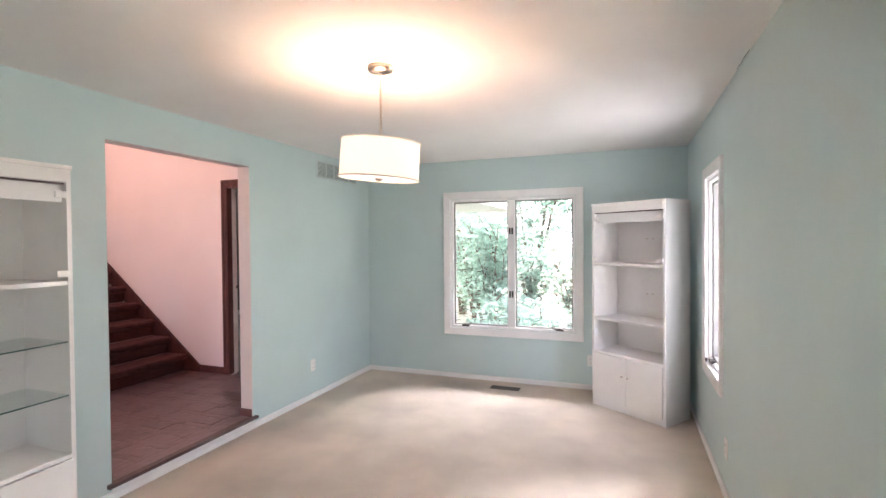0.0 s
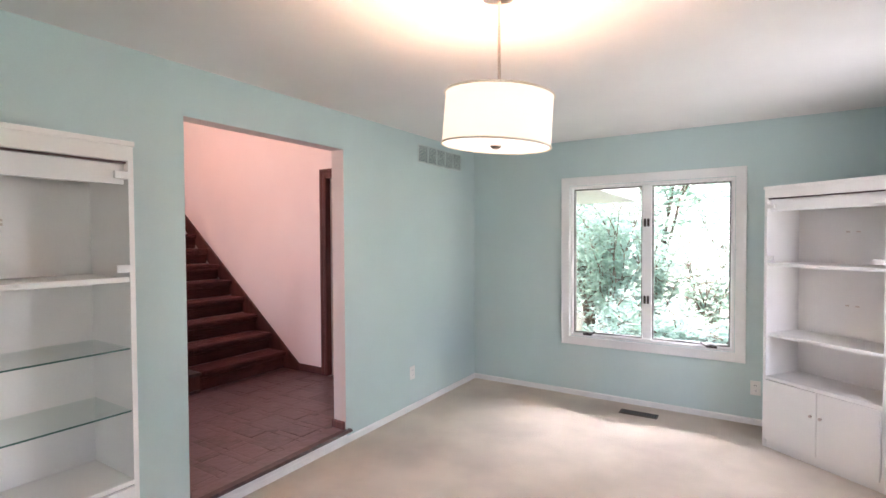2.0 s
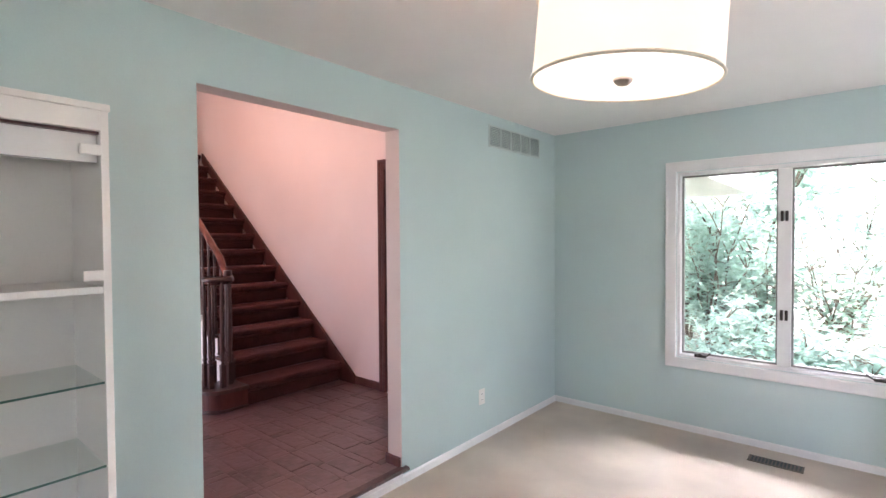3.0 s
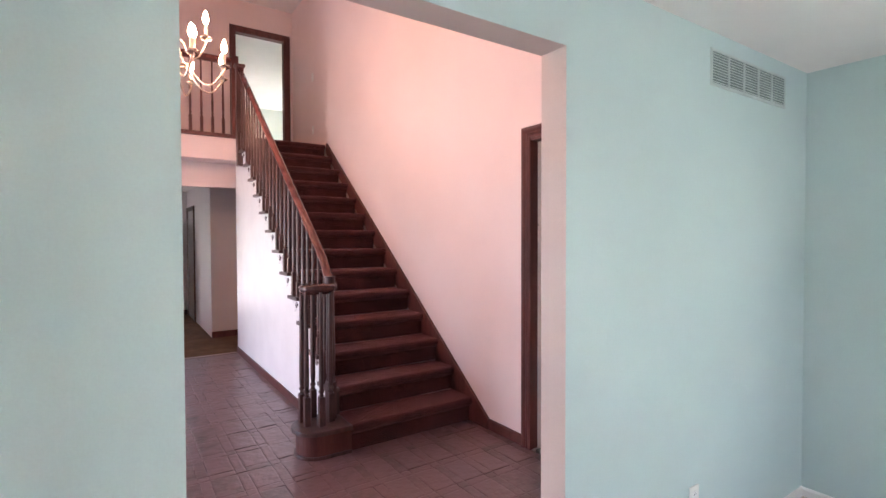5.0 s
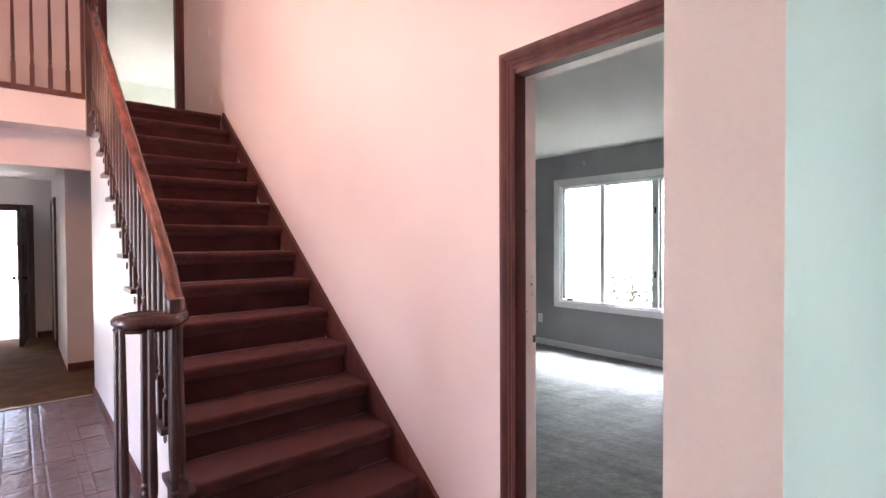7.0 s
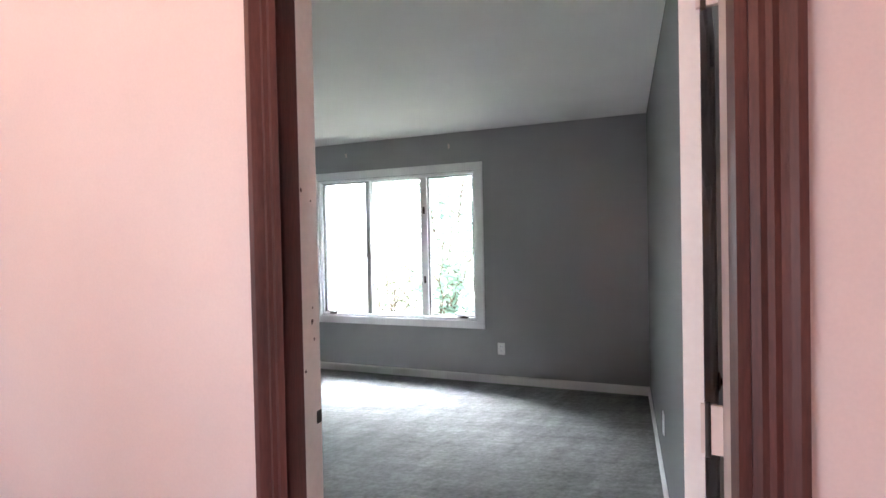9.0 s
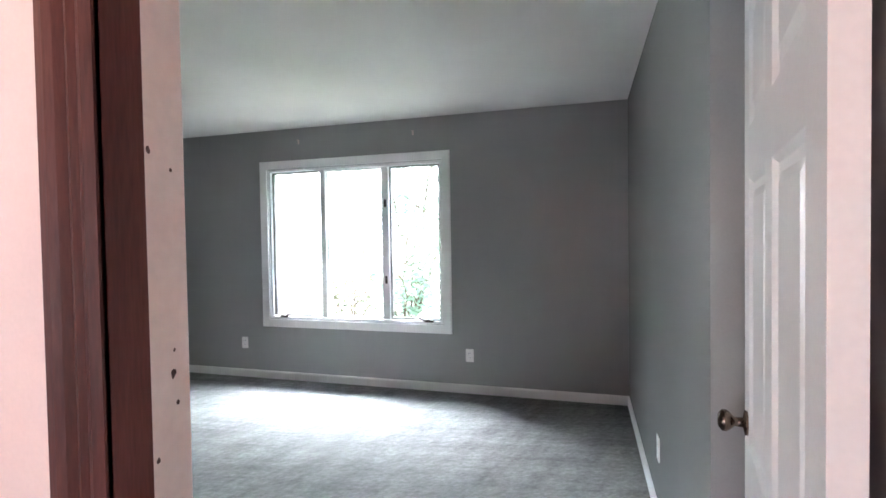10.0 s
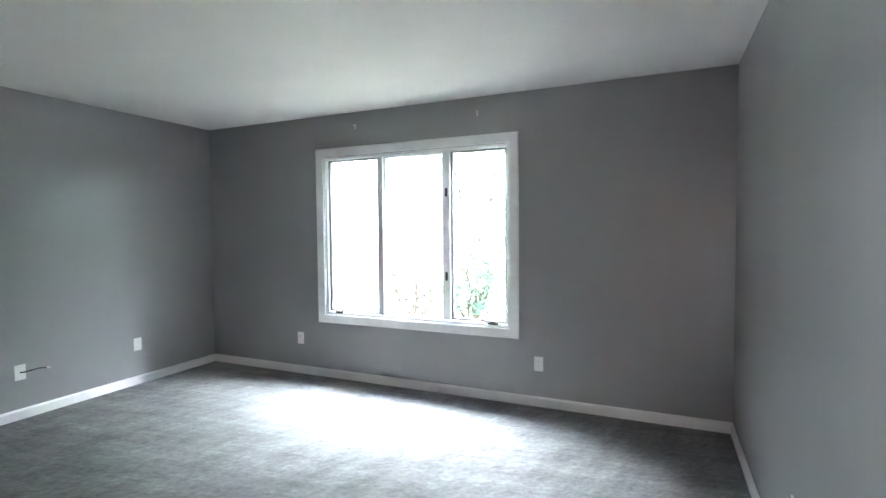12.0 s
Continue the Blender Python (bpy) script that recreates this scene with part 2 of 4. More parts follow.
def tube(path, rx, ry=None, seg=10, bm=None, taper=None):
    """A bar of oval section along a path; rx across, ry upwards."""
    bm = bm or bmesh.new()
    ry = ry or rx
    pts = [Vector(p) for p in path]
    rings = []
    for i, p in enumerate(pts):
        d = (pts[min(i + 1, len(pts) - 1)] - pts[max(i - 1, 0)]).normalized()
        side = d.cross(Vector((0, 0, 1)))
        side = side.normalized() if side.length > 0.05 else Vector((1, 0, 0))
        up = side.cross(d).normalized()
        k = taper[i] if taper else 1.0
        rings.append([bm.verts.new(p + side * rx * k * math.cos(2 * math.pi * j / seg) + up * ry * k * math.sin(2 * math.pi * j / seg)) for j in range(seg)])
    for a, b in zip(rings, rings[1:]):
        for j in range(seg):
            bm.faces.new((a[j], a[(j + 1) % seg], b[(j + 1) % seg], b[j]))
    bm.faces.new(rings[0][::-1])
    bm.faces.new(rings[-1])
    bmesh.ops.recalc_face_normals(bm, faces=bm.faces)
    return bm


def wall(name, axis, u0, u1, c0, c1, z0, z1, mats, openings=(), label="", category="wall"):
    """Wall across axis ('x': lies at x from c0 to c1 and runs along y). mats: low side, high side, reveals."""
    bm = bmesh.new()
    us = sorted({u0, u1, *(v for o in openings for v in o[:2])})
    zs = sorted({z0, z1, *(v for o in openings for v in o[2:])})
    us, zs = [u for u in us if u0 <= u <= u1], [z for z in zs if z0 <= z <= z1]

    def solid(i, j):
        if not (0 <= i < len(us) - 1 and 0 <= j < len(zs) - 1):
            return False
        u, z = (us[i] + us[i + 1]) / 2, (zs[j] + zs[j + 1]) / 2
        return not any(o[0] < u < o[1] and o[2] < z < o[3] for o in openings)

    def at(u, c, z):
        return (c, u, z) if axis == "x" else (u, c, z)

    def quad(pts, mi):
        bm.faces.new([bm.verts.new(at(*p)) for p in pts]).material_index = mi

    for i in range(len(us) - 1):
        for j in range(len(zs) - 1):
            if not solid(i, j):
                continue
            a, b, lo, hi = us[i], us[i + 1], zs[j], zs[j + 1]
            quad(((a, c0, lo), (b, c0, lo), (b, c0, hi), (a, c0, hi)), 0)
            quad(((a, c1, lo), (a, c1, hi), (b, c1, hi), (b, c1, lo)), 1)
            for di, dj, q in ((-1, 0, ((a, c0, lo), (a, c0, hi), (a, c1, hi), (a, c1, lo))), (1, 0, ((b, c0, lo), (b, c1, lo), (b, c1, hi), (b, c0, hi))),
                              (0, -1, ((a, c0, lo), (a, c1, lo), (b, c1, lo), (b, c0, lo))), (0, 1, ((a, c0, hi), (b, c0, hi), (b, c1, hi), (a, c1, hi)))):
                if not solid(i + di, j + dj):
                    quad(q, 2)
    bmesh.ops.remove_doubles(bm, verts=bm.verts, dist=1e-5)
    bmesh.ops.recalc_face_normals(bm, faces=bm.faces)
    return tagged(part(name, bm, mats), label, category, kind="structure")


def frame_bm(axis, c, s, u0, u1, z0, z1, profile, closed=True):
    """A mitred frame round an opening in the plane axis = c, towards s; profile: (outwards, proud) pairs."""
    bm = bmesh.new()

    def at(u, d, z):
        return (c + s * d, u, z) if axis == "x" else (u, c + s * d, z)

    rings = []
    for k in range(4):
        ring = []
        for w, d in profile:
            lo = z0 - (w if closed else 0)
            u, z = ((u0 - w, lo), (u0 - w, z1 + w), (u1 + w, z1 + w), (u1 + w, lo))[k]
            ring.append(bm.verts.new(at(u, d, z)))
        rings.append(ring)
    n = len(profile)
    for a, b in ((0, 1), (1, 2), (2, 3)) + (((3, 0),) if closed else ()):
        for j in range(n):
            bm.faces.new((rings[a][j], rings[b][j], rings[b][(j + 1) % n], rings[a][(j + 1) % n]))
    if not closed:
        bm.faces.new(rings[0])
        bm.faces.new(rings[3][::-1])
    bmesh.ops.recalc_face_normals(bm, faces=bm.faces)
    return bm


def strip(name, axis, c, s, u0, u1, z, height, thick, material, label):
    """Baseboard along a wall face at axis = c, proud towards s, with a bevelled top."""
    prof = [(c, z), (c + s * thick, z), (c + s * thick, z + height * 0.82), (c + s * thick * 0.45, z + height), (c, z + height)]
    bm = prism(prof, u0, u1, "y" if axis == "x" else "x")
    return tagged(part(name, bm, material), label, "baseboard", kind="structure")


FLUTED = [(0.0, 0.0), (0.0, 0.010), (0.012, 0.016), (0.022, 0.012), (0.030, 0.017), (0.040, 0.012), (0.050, 0.019), (0.060, 0.024), (0.072, 0.024), (0.072, 0.0)]
PLAIN = [(0.0, 0.0), (0.0, 0.012), (0.006, 0.016), (0.060, 0.020), (0.074, 0.022), (0.078, 0.018), (0.078, 0.0)]


def backdrop_glow(strength, color):
    """Bright hazy sky behind the trees, dimmer down in the woods."""
    m = bpy.data.materials.new("bright hazy sky")
    m.use_nodes = True
    n, l = m.node_tree.nodes, m.node_tree.links
    n.clear()
    out, e = n.new("ShaderNodeOutputMaterial"), n.new("ShaderNodeEmission")
    e.inputs[0].default_value, e.inputs[1].default_value = (*color, 1), strength
    tc, sp, r = n.new("ShaderNodeTexCoord"), n.new("ShaderNodeSeparateXYZ"), n.new("ShaderNodeMapRange")
    r.interpolation_type = "SMOOTHSTEP"
    r.inputs["From Min"].default_value, r.inputs["From Max"].default_value = 4.0, 60.0
    r.inputs["To Min"].default_value, r.inputs["To Max"].default_value = strength * 0.25, strength * 2.3
    l.new(tc.outputs["Object"], sp.inputs[0])
    l.new(sp.outputs["Z"], r.inputs["Value"])
    l.new(r.outputs[0], e.inputs[1])
    l.new(e.outputs[0], out.inputs[0])
    return m


M_HAZE = backdrop_glow(HAZE, (0.88, 0.95, 1.0))

# ---- the plan ----
F = 0.10            # foyer, hall and grey room floor above the dining carpet
S = 2.72            # upper floor
XL, XR, YF, YB, ZC = -2.865, 0.628, 5.403, -1.6, 2.46      # dining room
XLF = -2.985         # foyer face of the dining wall
YS = 4.358           # stair wall, foyer face
YG = 4.478           # stair wall, grey room face
GF = 0.08           # grey room carpet
GX0, GX1, GY, GZ = -8.02, -3.147, 8.127, 2.562            # grey room
ZT = 5.16           # upper ceiling
HX, HL, HR = -11.9, 1.655, 3.195                           # hall end and sides
BX = -8.12          # header between foyer and hall
OPEN = (2.19, 3.391, F, 2.188)      # opening from the dining room
DOORG = (-4.036, -3.158, F, 2.172)   # doorway to the grey room
WIN_D = (-1.805, -0.427, 0.575, 2.022)
# Unseen opening added in the east wall to hold a fill lamp.
FILL_GAP = (-1.3, -0.2, 0.8, 2.1)
WIN_R = (3.64, 4.20, 0.655, 1.99)
WIN_G = (-6.525, -4.718, 0.688, 2.170)

# ---- floors, walls and ceilings ----
tagged(part("floor", box(XL - 0.13, XR + 0.1, YB - 0.1, YF + 0.1, -0.2, 0.0), M_BEIGE), "worn beige wall-to-wall carpet with faint stains", "floor", kind="structure")
floor_foyer = tagged(part("floor_foyer", box(BX, XLF, -0.2, YS, -0.2, F - 0.0035), M_GROUT), "brown tiled foyer floor with dark grout joints", "floor", kind="structure")
tagged(part("floor_hall", box(HX - 0.1, BX, HL - 1.6, 4.4, -0.2, F + 0.004), M_BROWNC), "olive brown hall carpet", "floor", kind="structure")
tagged(part("floor_grey_room", box(GX0 - 0.1, -2.95, YS + 0.062, GY + 0.1, -0.2, GF), M_GREYC), "grey green carpet with vacuum streaks", "floor", kind="structure")
tagged(part("ceiling", box(XLF, XR + 0.1, YB - 0.1, YF + 0.1, ZC, ZC + 0.2), M_CEIL), "white painted dining room ceiling", "ceiling", kind="structure")
tagged(part("ceiling_grey_room", box(GX0 - 0.1, -2.95, YG, GY + 0.1, GZ, GZ + 0.16), M_CEIL), "white painted ceiling", "ceiling", kind="structure")
tagged(part("ceiling_hall", box(HX - 0.1, BX - 0.28, HL - 1.6, 4.4, 2.38, S - 0.03), M_CEIL), "white painted hall ceiling", "ceiling", kind="structure")
tagged(part("ceiling_foyer", box(-16.14, XL, -0.34, 7.14, ZT, ZT + 0.15), M_CEIL), "white high foyer ceiling", "ceiling", kind="structure")

# The opening's reveal takes the colour with painted shade.
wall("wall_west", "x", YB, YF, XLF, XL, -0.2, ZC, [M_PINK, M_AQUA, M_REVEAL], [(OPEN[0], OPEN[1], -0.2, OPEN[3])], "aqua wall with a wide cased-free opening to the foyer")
wall("wall_north", "y", XL, XR, YF, YF + 0.14, -0.2, ZC, [M_AQUA, M_SIDING, M_TRIM], [WIN_D], "aqua painted wall with a white double window")
wall("wall_east", "x", YB, YF + 0.14, XR, XR + 0.14, -0.2, ZC, [M_AQUA, M_SIDING, M_TRIM], [WIN_R, FILL_GAP], "aqua painted wall with a narrow casement window")
wall("wall_south", "y", XLF, XR + 0.14, YB - 0.14, YB, -0.2, ZC, [M_SIDING, M_AQUA, M_TRIM], [], "plain aqua painted wall")
# foyer
wall("wall_stair", "y", -7.75, XLF, YS, YG, -0.2, S - 0.02, [M_PINK, M_GREYW, M_JAMBW], [(DOORG[0] - 0.018, DOORG[1], -0.2, DOORG[3])], "pale pink stair wall with a doorway to the grey room")
wall("wall_stair_low", "y", HX, -7.752, YS, YG, -0.2, S - 0.02, [M_HALLW, M_GREYW, M_HALLW], [], "plain wall behind the stairs")
wall("wall_stair_upper", "y", -7.75, XL, YS, YG, S - 0.02, ZT, [M_PINK, M_GREYW, M_PINK], [], "pale pink upper stair wall")
wall("wall_landing", "y", -9.82, -7.75, 4.51, 4.66, S - 0.02, ZT, [M_PINK, M_GREYW, M_PINK], [], "pale pink landing wall with two switch plates")
wall("wall_foyer_high", "x", -0.3, YS, XLF, XL, ZC + 0.2, ZT, [M_PINK, M_PINK, M_PINK], [], "pale pink upper foyer wall")
wall("wall_foyer_south", "y", -9.82, XLF, -0.34, -0.2, -0.2, ZT, [M_SIDING, M_PINK, M_TRIM], [(-7.2, -5.2, 0.12, 2.3)], "plain pale pink foyer wall with the entrance opening")
wall("wall_foyer_west", "x", -0.2, HL - 0.12, -7.5, -7.4, -0.2, 2.43, [M_HALLW, M_PINK, M_PINK], [], "plain pale pink foyer wall")
wall("wall_upper_hall", "x", -0.2, 4.51, -9.82, -9.7, S, ZT, [M_TRIM, M_PINK, M_PINK], [(3.63, 4.395, S, 4.695)], "pale pink upper hall wall with a doorway")
# hall
wall("wall_hall_south", "y", HX, -7.4, HL - 0.12, HL, -0.2, 2.44, [M_HALLW, M_HALLW, M_HALLW], [(-9.95, -9.02, F, 2.03)], "white hall wall with a plain opening")
wall("wall_hall_end", "x", HL - 1.6, YS, HX - 0.14, HX, -0.2, 2.44, [M_SIDING, M_HALLW, M_TRIM], [(2.17, 2.915, F, 1.945)], "white hall end wall with the open outside door")
wall("wall_hall_north", "y", HX, -9.25, HR, HR + 0.12, -0.2, 2.44, [M_HALLW, M_HALLW, M_HALLW], [], "white hall side wall")
wall("wall_hall_return", "x", HR + 0.12, YS, -9.37, -9.25, -0.2, 2.44, [M_HALLW, M_HALLW, M_HALLW], [], "plain wall return beside the stairs")
wall("wall_side_room", "y", HX, BX - 0.1, HL - 1.74, HL - 1.6, -0.2, 2.44, [M_SIDING, M_HALLW, M_HALLW], [], "plain wall of the side room")
# grey room
wall("wall_grey_north", "y", GX0 - 0.14, GX1 + 0.14, GY, GY + 0.14, -0.2, GZ, [M_GREYW, M_SIDING, M_TRIM], [WIN_G], "grey satin wall with a white triple window")
wall("wall_grey_west", "x", YG, GY, GX0 - 0.14, GX0, -0.2, GZ, [M_SIDING, M_GREYW, M_GREYW], [], "plain grey satin wall")
wall("wall_grey_east", "x", 5.41, GY, GX1, GX1 + 0.262, -0.2, GZ, [M_GREYW, M_SIDING, M_GREYW], [], "plain grey satin wall that juts out beside the door")
wall("wall_grey_recess", "x", YG, 5.41, XLF + 0.002, XLF + 0.06, -0.2, GZ, [M_GREYW, M_GREYW, M_GREYW], [], "grey wall recess behind the open door")
# upper room
wall("wall_upper_room_west", "x", 2.4, 7.14, -16.14, -16.0, S, ZT, [M_SIDING, M_UPPERW, M_TRIM], [], "pale green white wall of the upper room")
wall("wall_upper_room_south", "y", -16.0, -9.82, 2.4, 2.54, S, ZT, [M_TRIM, M_UPPERW, M_TRIM], [], "pale green white wall of the upper room")
wall("wall_upper_room_north", "y", -16.0, -9.82, 7.0, 7.14, S, ZT, [M_UPPERW, M_SIDING, M_TRIM], [(-15.5, -13.7, 3.4, 4.6)], "pale green white wall of the upper room with a window opening")
wall("wall_upper_room_east", "x", 4.66, 7.0, -9.82, -9.7, S, ZT, [M_UPPERW, M_SIDING, M_TRIM], [], "pale green white wall of the upper room")
tagged(part("floor_upper", box(-9.82, -7.98, -0.3, 4.478, 2.47, S), M_STAIRC), "maroon carpet of the upper landing", "floor", kind="structure")
tagged(part("floor_upper_room", box(-16.1, -9.82, 2.4, 7.1, 2.57, S), M_BEIGE), "pale carpet of the upper room", "floor", kind="structure")

# balcony edge and hall header
tagged(part("trim_balcony_fascia", box(-8.10, -7.96, -0.2, 3.41, 2.45, S - 0.01), M_PINK), "pale pink balcony fascia board", "fascia", kind="structure")
tagged(part("wall_header", box(BX - 0.28, BX - 0.18, HL - 0.12, 3.41, 2.15, 2.452), M_PINK), "pale pink header above the hall opening", "header", kind="structure")
tagged(part("trim_balcony_base", box(-8.0, -7.93, -0.2, 3.38, S - 0.01, S + 0.035), M_WOOD, bevel=0.004), "red-brown wood sill under the balcony rail", "trim", kind="structure")

tagged(part("ceiling_soffit", box(BX - 0.3, -8.10, -0.2, 3.41, 2.452, 2.4695), M_PINK), "pale pink soffit under the balcony", "soffit", kind="structure")

# baseboards and trims
strip("baseboard", "x", XL, 1, YB, OPEN[0] - 0.0, 0, 0.050, 0.014, M_TRIM, "low white painted baseboard")
strip("baseboard", "x", XL, 1, OPEN[0], YF, 0, 0.050, 0.0138, M_TRIM, "low white painted baseboard")
strip("baseboard", "y", YF, -1, XL, XR, 0, 0.050, 0.014, M_TRIM, "low white painted baseboard")
strip("baseboard", "x", XR, -1, YB, YF, 0, 0.050, 0.014, M_TRIM, "low white painted baseboard")
strip("baseboard", "y", GY, -1, GX0, GX1, GF, 0.078, 0.014, M_TRIM, "white painted baseboard")
strip("baseboard", "x", GX0, 1, YG, GY, GF, 0.078, 0.014, M_TRIM, "white painted baseboard")
strip("baseboard", "x", GX1, -1, 5.41, GY, GF, 0.078, 0.014, M_TRIM, "white painted baseboard")
strip("baseboard", "y", YS, -1, -4.48, -4.109, F, 0.075, 0.014, M_WOOD, "dark red-brown wood baseboard")
strip("baseboard", "y", YS, -1, -3.085, XLF, F, 0.075, 0.014, M_WOOD, "dark red-brown wood baseboard")
strip("baseboard", "x", XLF, -1, OPEN[1] + 0.015, YS, F, 0.075, 0.014, M_WOOD, "dark red-brown wood baseboard")
strip("baseboard", "x", XLF, -1, -0.2, OPEN[0] - 0.015, F, 0.075, 0.014, M_WOOD, "dark red-brown wood baseboard")
strip("baseboard", "y", OPEN[1], -1, XLF - 0.014, XL - 0.01, F, 0.06, 0.013, M_WOOD, "dark red-brown wood baseboard")
strip("baseboard", "y", OPEN[0], 1, XLF - 0.014, XL - 0.01, F, 0.06, 0.013, M_WOOD, "dark red-brown wood baseboard")
strip("baseboard", "x", -9.25, 1, HR + 0.0, YS, F, 0.09, 0.014, M_WOOD, "dark brown hall baseboard")
strip("baseboard", "x", HX, 1, HL, 2.08, F, 0.09, 0.014, M_WOOD, "dark brown hall baseboard")
strip("baseboard", "x", HX, 1, 3.005, HR, F, 0.09, 0.014, M_WOOD, "dark brown hall baseboard")
strip("baseboard", "y", HL, 1, HX, -9.95, F, 0.09, 0.014, M_WOOD, "dark brown hall baseboard")
nose = prism([(XL - 0.02, F - 0.022), (XL + 0.028, F - 0.022), (XL + 0.036, F - 0.011), (XL + 0.028, F + 0.002), (XL - 0.02, F + 0.002)], OPEN[0] - 0.03, OPEN[1] + 0.035, "y")
tagged(part("trim_threshold", nose, M_BALU), "dark rounded wood nosing at the foyer threshold", "threshold", kind="structure")
tagged(part("trim_carpet_edge", prism([(BX - 0.014, F + 0.002), (BX + 0.016, F + 0.002), (BX + 0.012, F + 0.006), (BX - 0.010, F + 0.008)], HL, 3.305, "y"), M_NICKEL), "metal strip along the hall carpet edge", "threshold", kind="structure")
tagged(part("floor_opening", box(XLF, XL - 0.02, OPEN[0], OPEN[1], -0.2, F + 0.0005), M_TILEJ), "brown tile strip inside the opening", "floor", kind="structure")
tagged(part("trim_riser", box(XL - 0.02, XL + 0.012, OPEN[0], OPEN[1], 0.0, F - 0.022), M_TRIM), "white painted riser board below the threshold", "trim", kind="structure")


# ---- windows ----
def casement(win, axis, c, s, u0, u1, z0, z1, hinge, lock=True, crank=True, fixed=False):
    """One sash: white frame, dark inner line, pane and hardware, in an opening seen from side s."""
    fr = part("sash_frame", frame_bm(axis, c - s * 0.05, s, u0 + 0.012, u1 - 0.012, z0 + 0.012, z1 - 0.012, [(0.0, -0.02), (0.0, 0.014), (0.012, 0.02), (0.012, -0.02)]), M_TRIM if fixed else M_SASHE, win, "white glazing stop" if fixed else "grey brown sash edge")
    g = box(c - s * 0.055, c - s * 0.059, u0 + 0.01, u1 - 0.01, z0 + 0.01, z1 - 0.01) if axis == "x" else box(u0 + 0.01, u1 - 0.01, c - s * 0.055, c - s * 0.059, z0 + 0.01, z1 - 0.01)
    pane = part("pane", g, M_GLASS, win)
    pane.visible_shadow = False

    def blk(u, z, du, dz, d0, d1):
        a, b = sorted((c + s * d0, c + s * d1))
        return box(a, b, u - du, u + du, z - dz, z + dz) if axis == "x" else box(u - du, u + du, a, b, z - dz, z + dz)
    if lock:
        for zz in (z0 + (z1 - z0) * 0.26, z0 + (z1 - z0) * 0.76):
            part("sash_lock", blk(hinge, zz, 0.009, 0.036, -0.006, 0.012), M_BRONZE, win, "dark sash lock", bevel=0.004)
    if crank:
        um = u0 + (u1 - u0) * (0.22 if hinge > (u0 + u1) / 2 else 0.78)
        cr = part("crank", blk(um, z0 - 0.006, 0.042, 0.011, -0.045, 0.004), M_BRONZE, win, "dark crank housing", bevel=0.004)
        sg = 1 if hinge > (u0 + u1) / 2 else -1
        arm = [(um - sg * 0.02, 0.002, z0 + 0.004), (um + sg * 0.005, 0.022, z0 + 0.010), (um + sg * 0.035, 0.030, z0 + 0.002), (um + sg * 0.06, 0.034, z0 + 0.012), (um + sg * 0.078, 0.036, z0 + 0.034)]
        arm = [(c + s * d, u, z) if axis == "x" else (u, c + s * d, z) for u, d, z in arm]
        part("crank_arm", tube(arm, 0.006, seg=8, taper=[1.3, 1.2, 0.9, 0.8, 1.2]), M_BRONZE, cr, smooth=True)


def window(name, axis, c, s, o, sashes, label):
    """A window set in the wall opening o, with casing, reveal, mullions and sashes; s points into the room."""
    win = thing(name, 0, 0, 0, label, "window", kind="structure")
    u0, u1, z0, z1 = o
    part("casing", frame_bm(axis, c, s, u0 - 0.004, u1 + 0.004, z0 - 0.004, z1 + 0.004, PLAIN), M_TRIM, win)
    part("inner_frame", frame_bm(axis, c, s, u0 + 0.03, u1 - 0.03, z0 + 0.03, z1 - 0.03, [(0.0, -0.11), (0.0, -0.03), (0.012, -0.012), (0.031, -0.012), (0.031, -0.11)]), M_TRIM, win)
    for a, b in zip(sashes, sashes[1:]):
        lo, hi = a[1], b[0]
        x0, x1 = sorted((c - s * 0.11, c - s * 0.004))
        g = box(x0, x1, lo, hi, z0 + 0.03, z1 - 0.03) if axis == "x" else box(lo, hi, x0, x1, z0 + 0.03, z1 - 0.03)
        part("mullion", g, M_TRIM, win, bevel=0.004)
    for a, b, hinge, fixed in sashes:
        casement(win, axis, c, s, a, b, z0 + 0.03, z1 - 0.03, hinge, not fixed and hinge != 0, not fixed, fixed)
    return win


window("window_1", "y", YF, -1, WIN_D, [(-1.775, -1.147, -1.122, False), (-1.067, -0.457, -1.094, False)], "white framed double casement window with dark locks")
window("window_2", "x", XR, -1, WIN_R, [(3.67, 4.17, 0, False)], "narrow white framed casement window with a dark crank")
window("window_3", "y", GY, -1, WIN_G, [(-6.495, -5.945, 0, False), (-5.890, -5.305, 0, True), (-5.235, -4.748, -5.265, False)], "white framed triple window with casement sides")


# ---- doors ----
DOOR_PANELS = [(0.10, 0.36, 0.19, 0.72), (0.44, 0.70, 0.19, 0.72), (0.10, 0.36, 0.86, 1.50), (0.44, 0.70, 0.86, 1.50), (0.10, 0.36, 1.62, 1.90), (0.44, 0.70, 1.62, 1.90)]


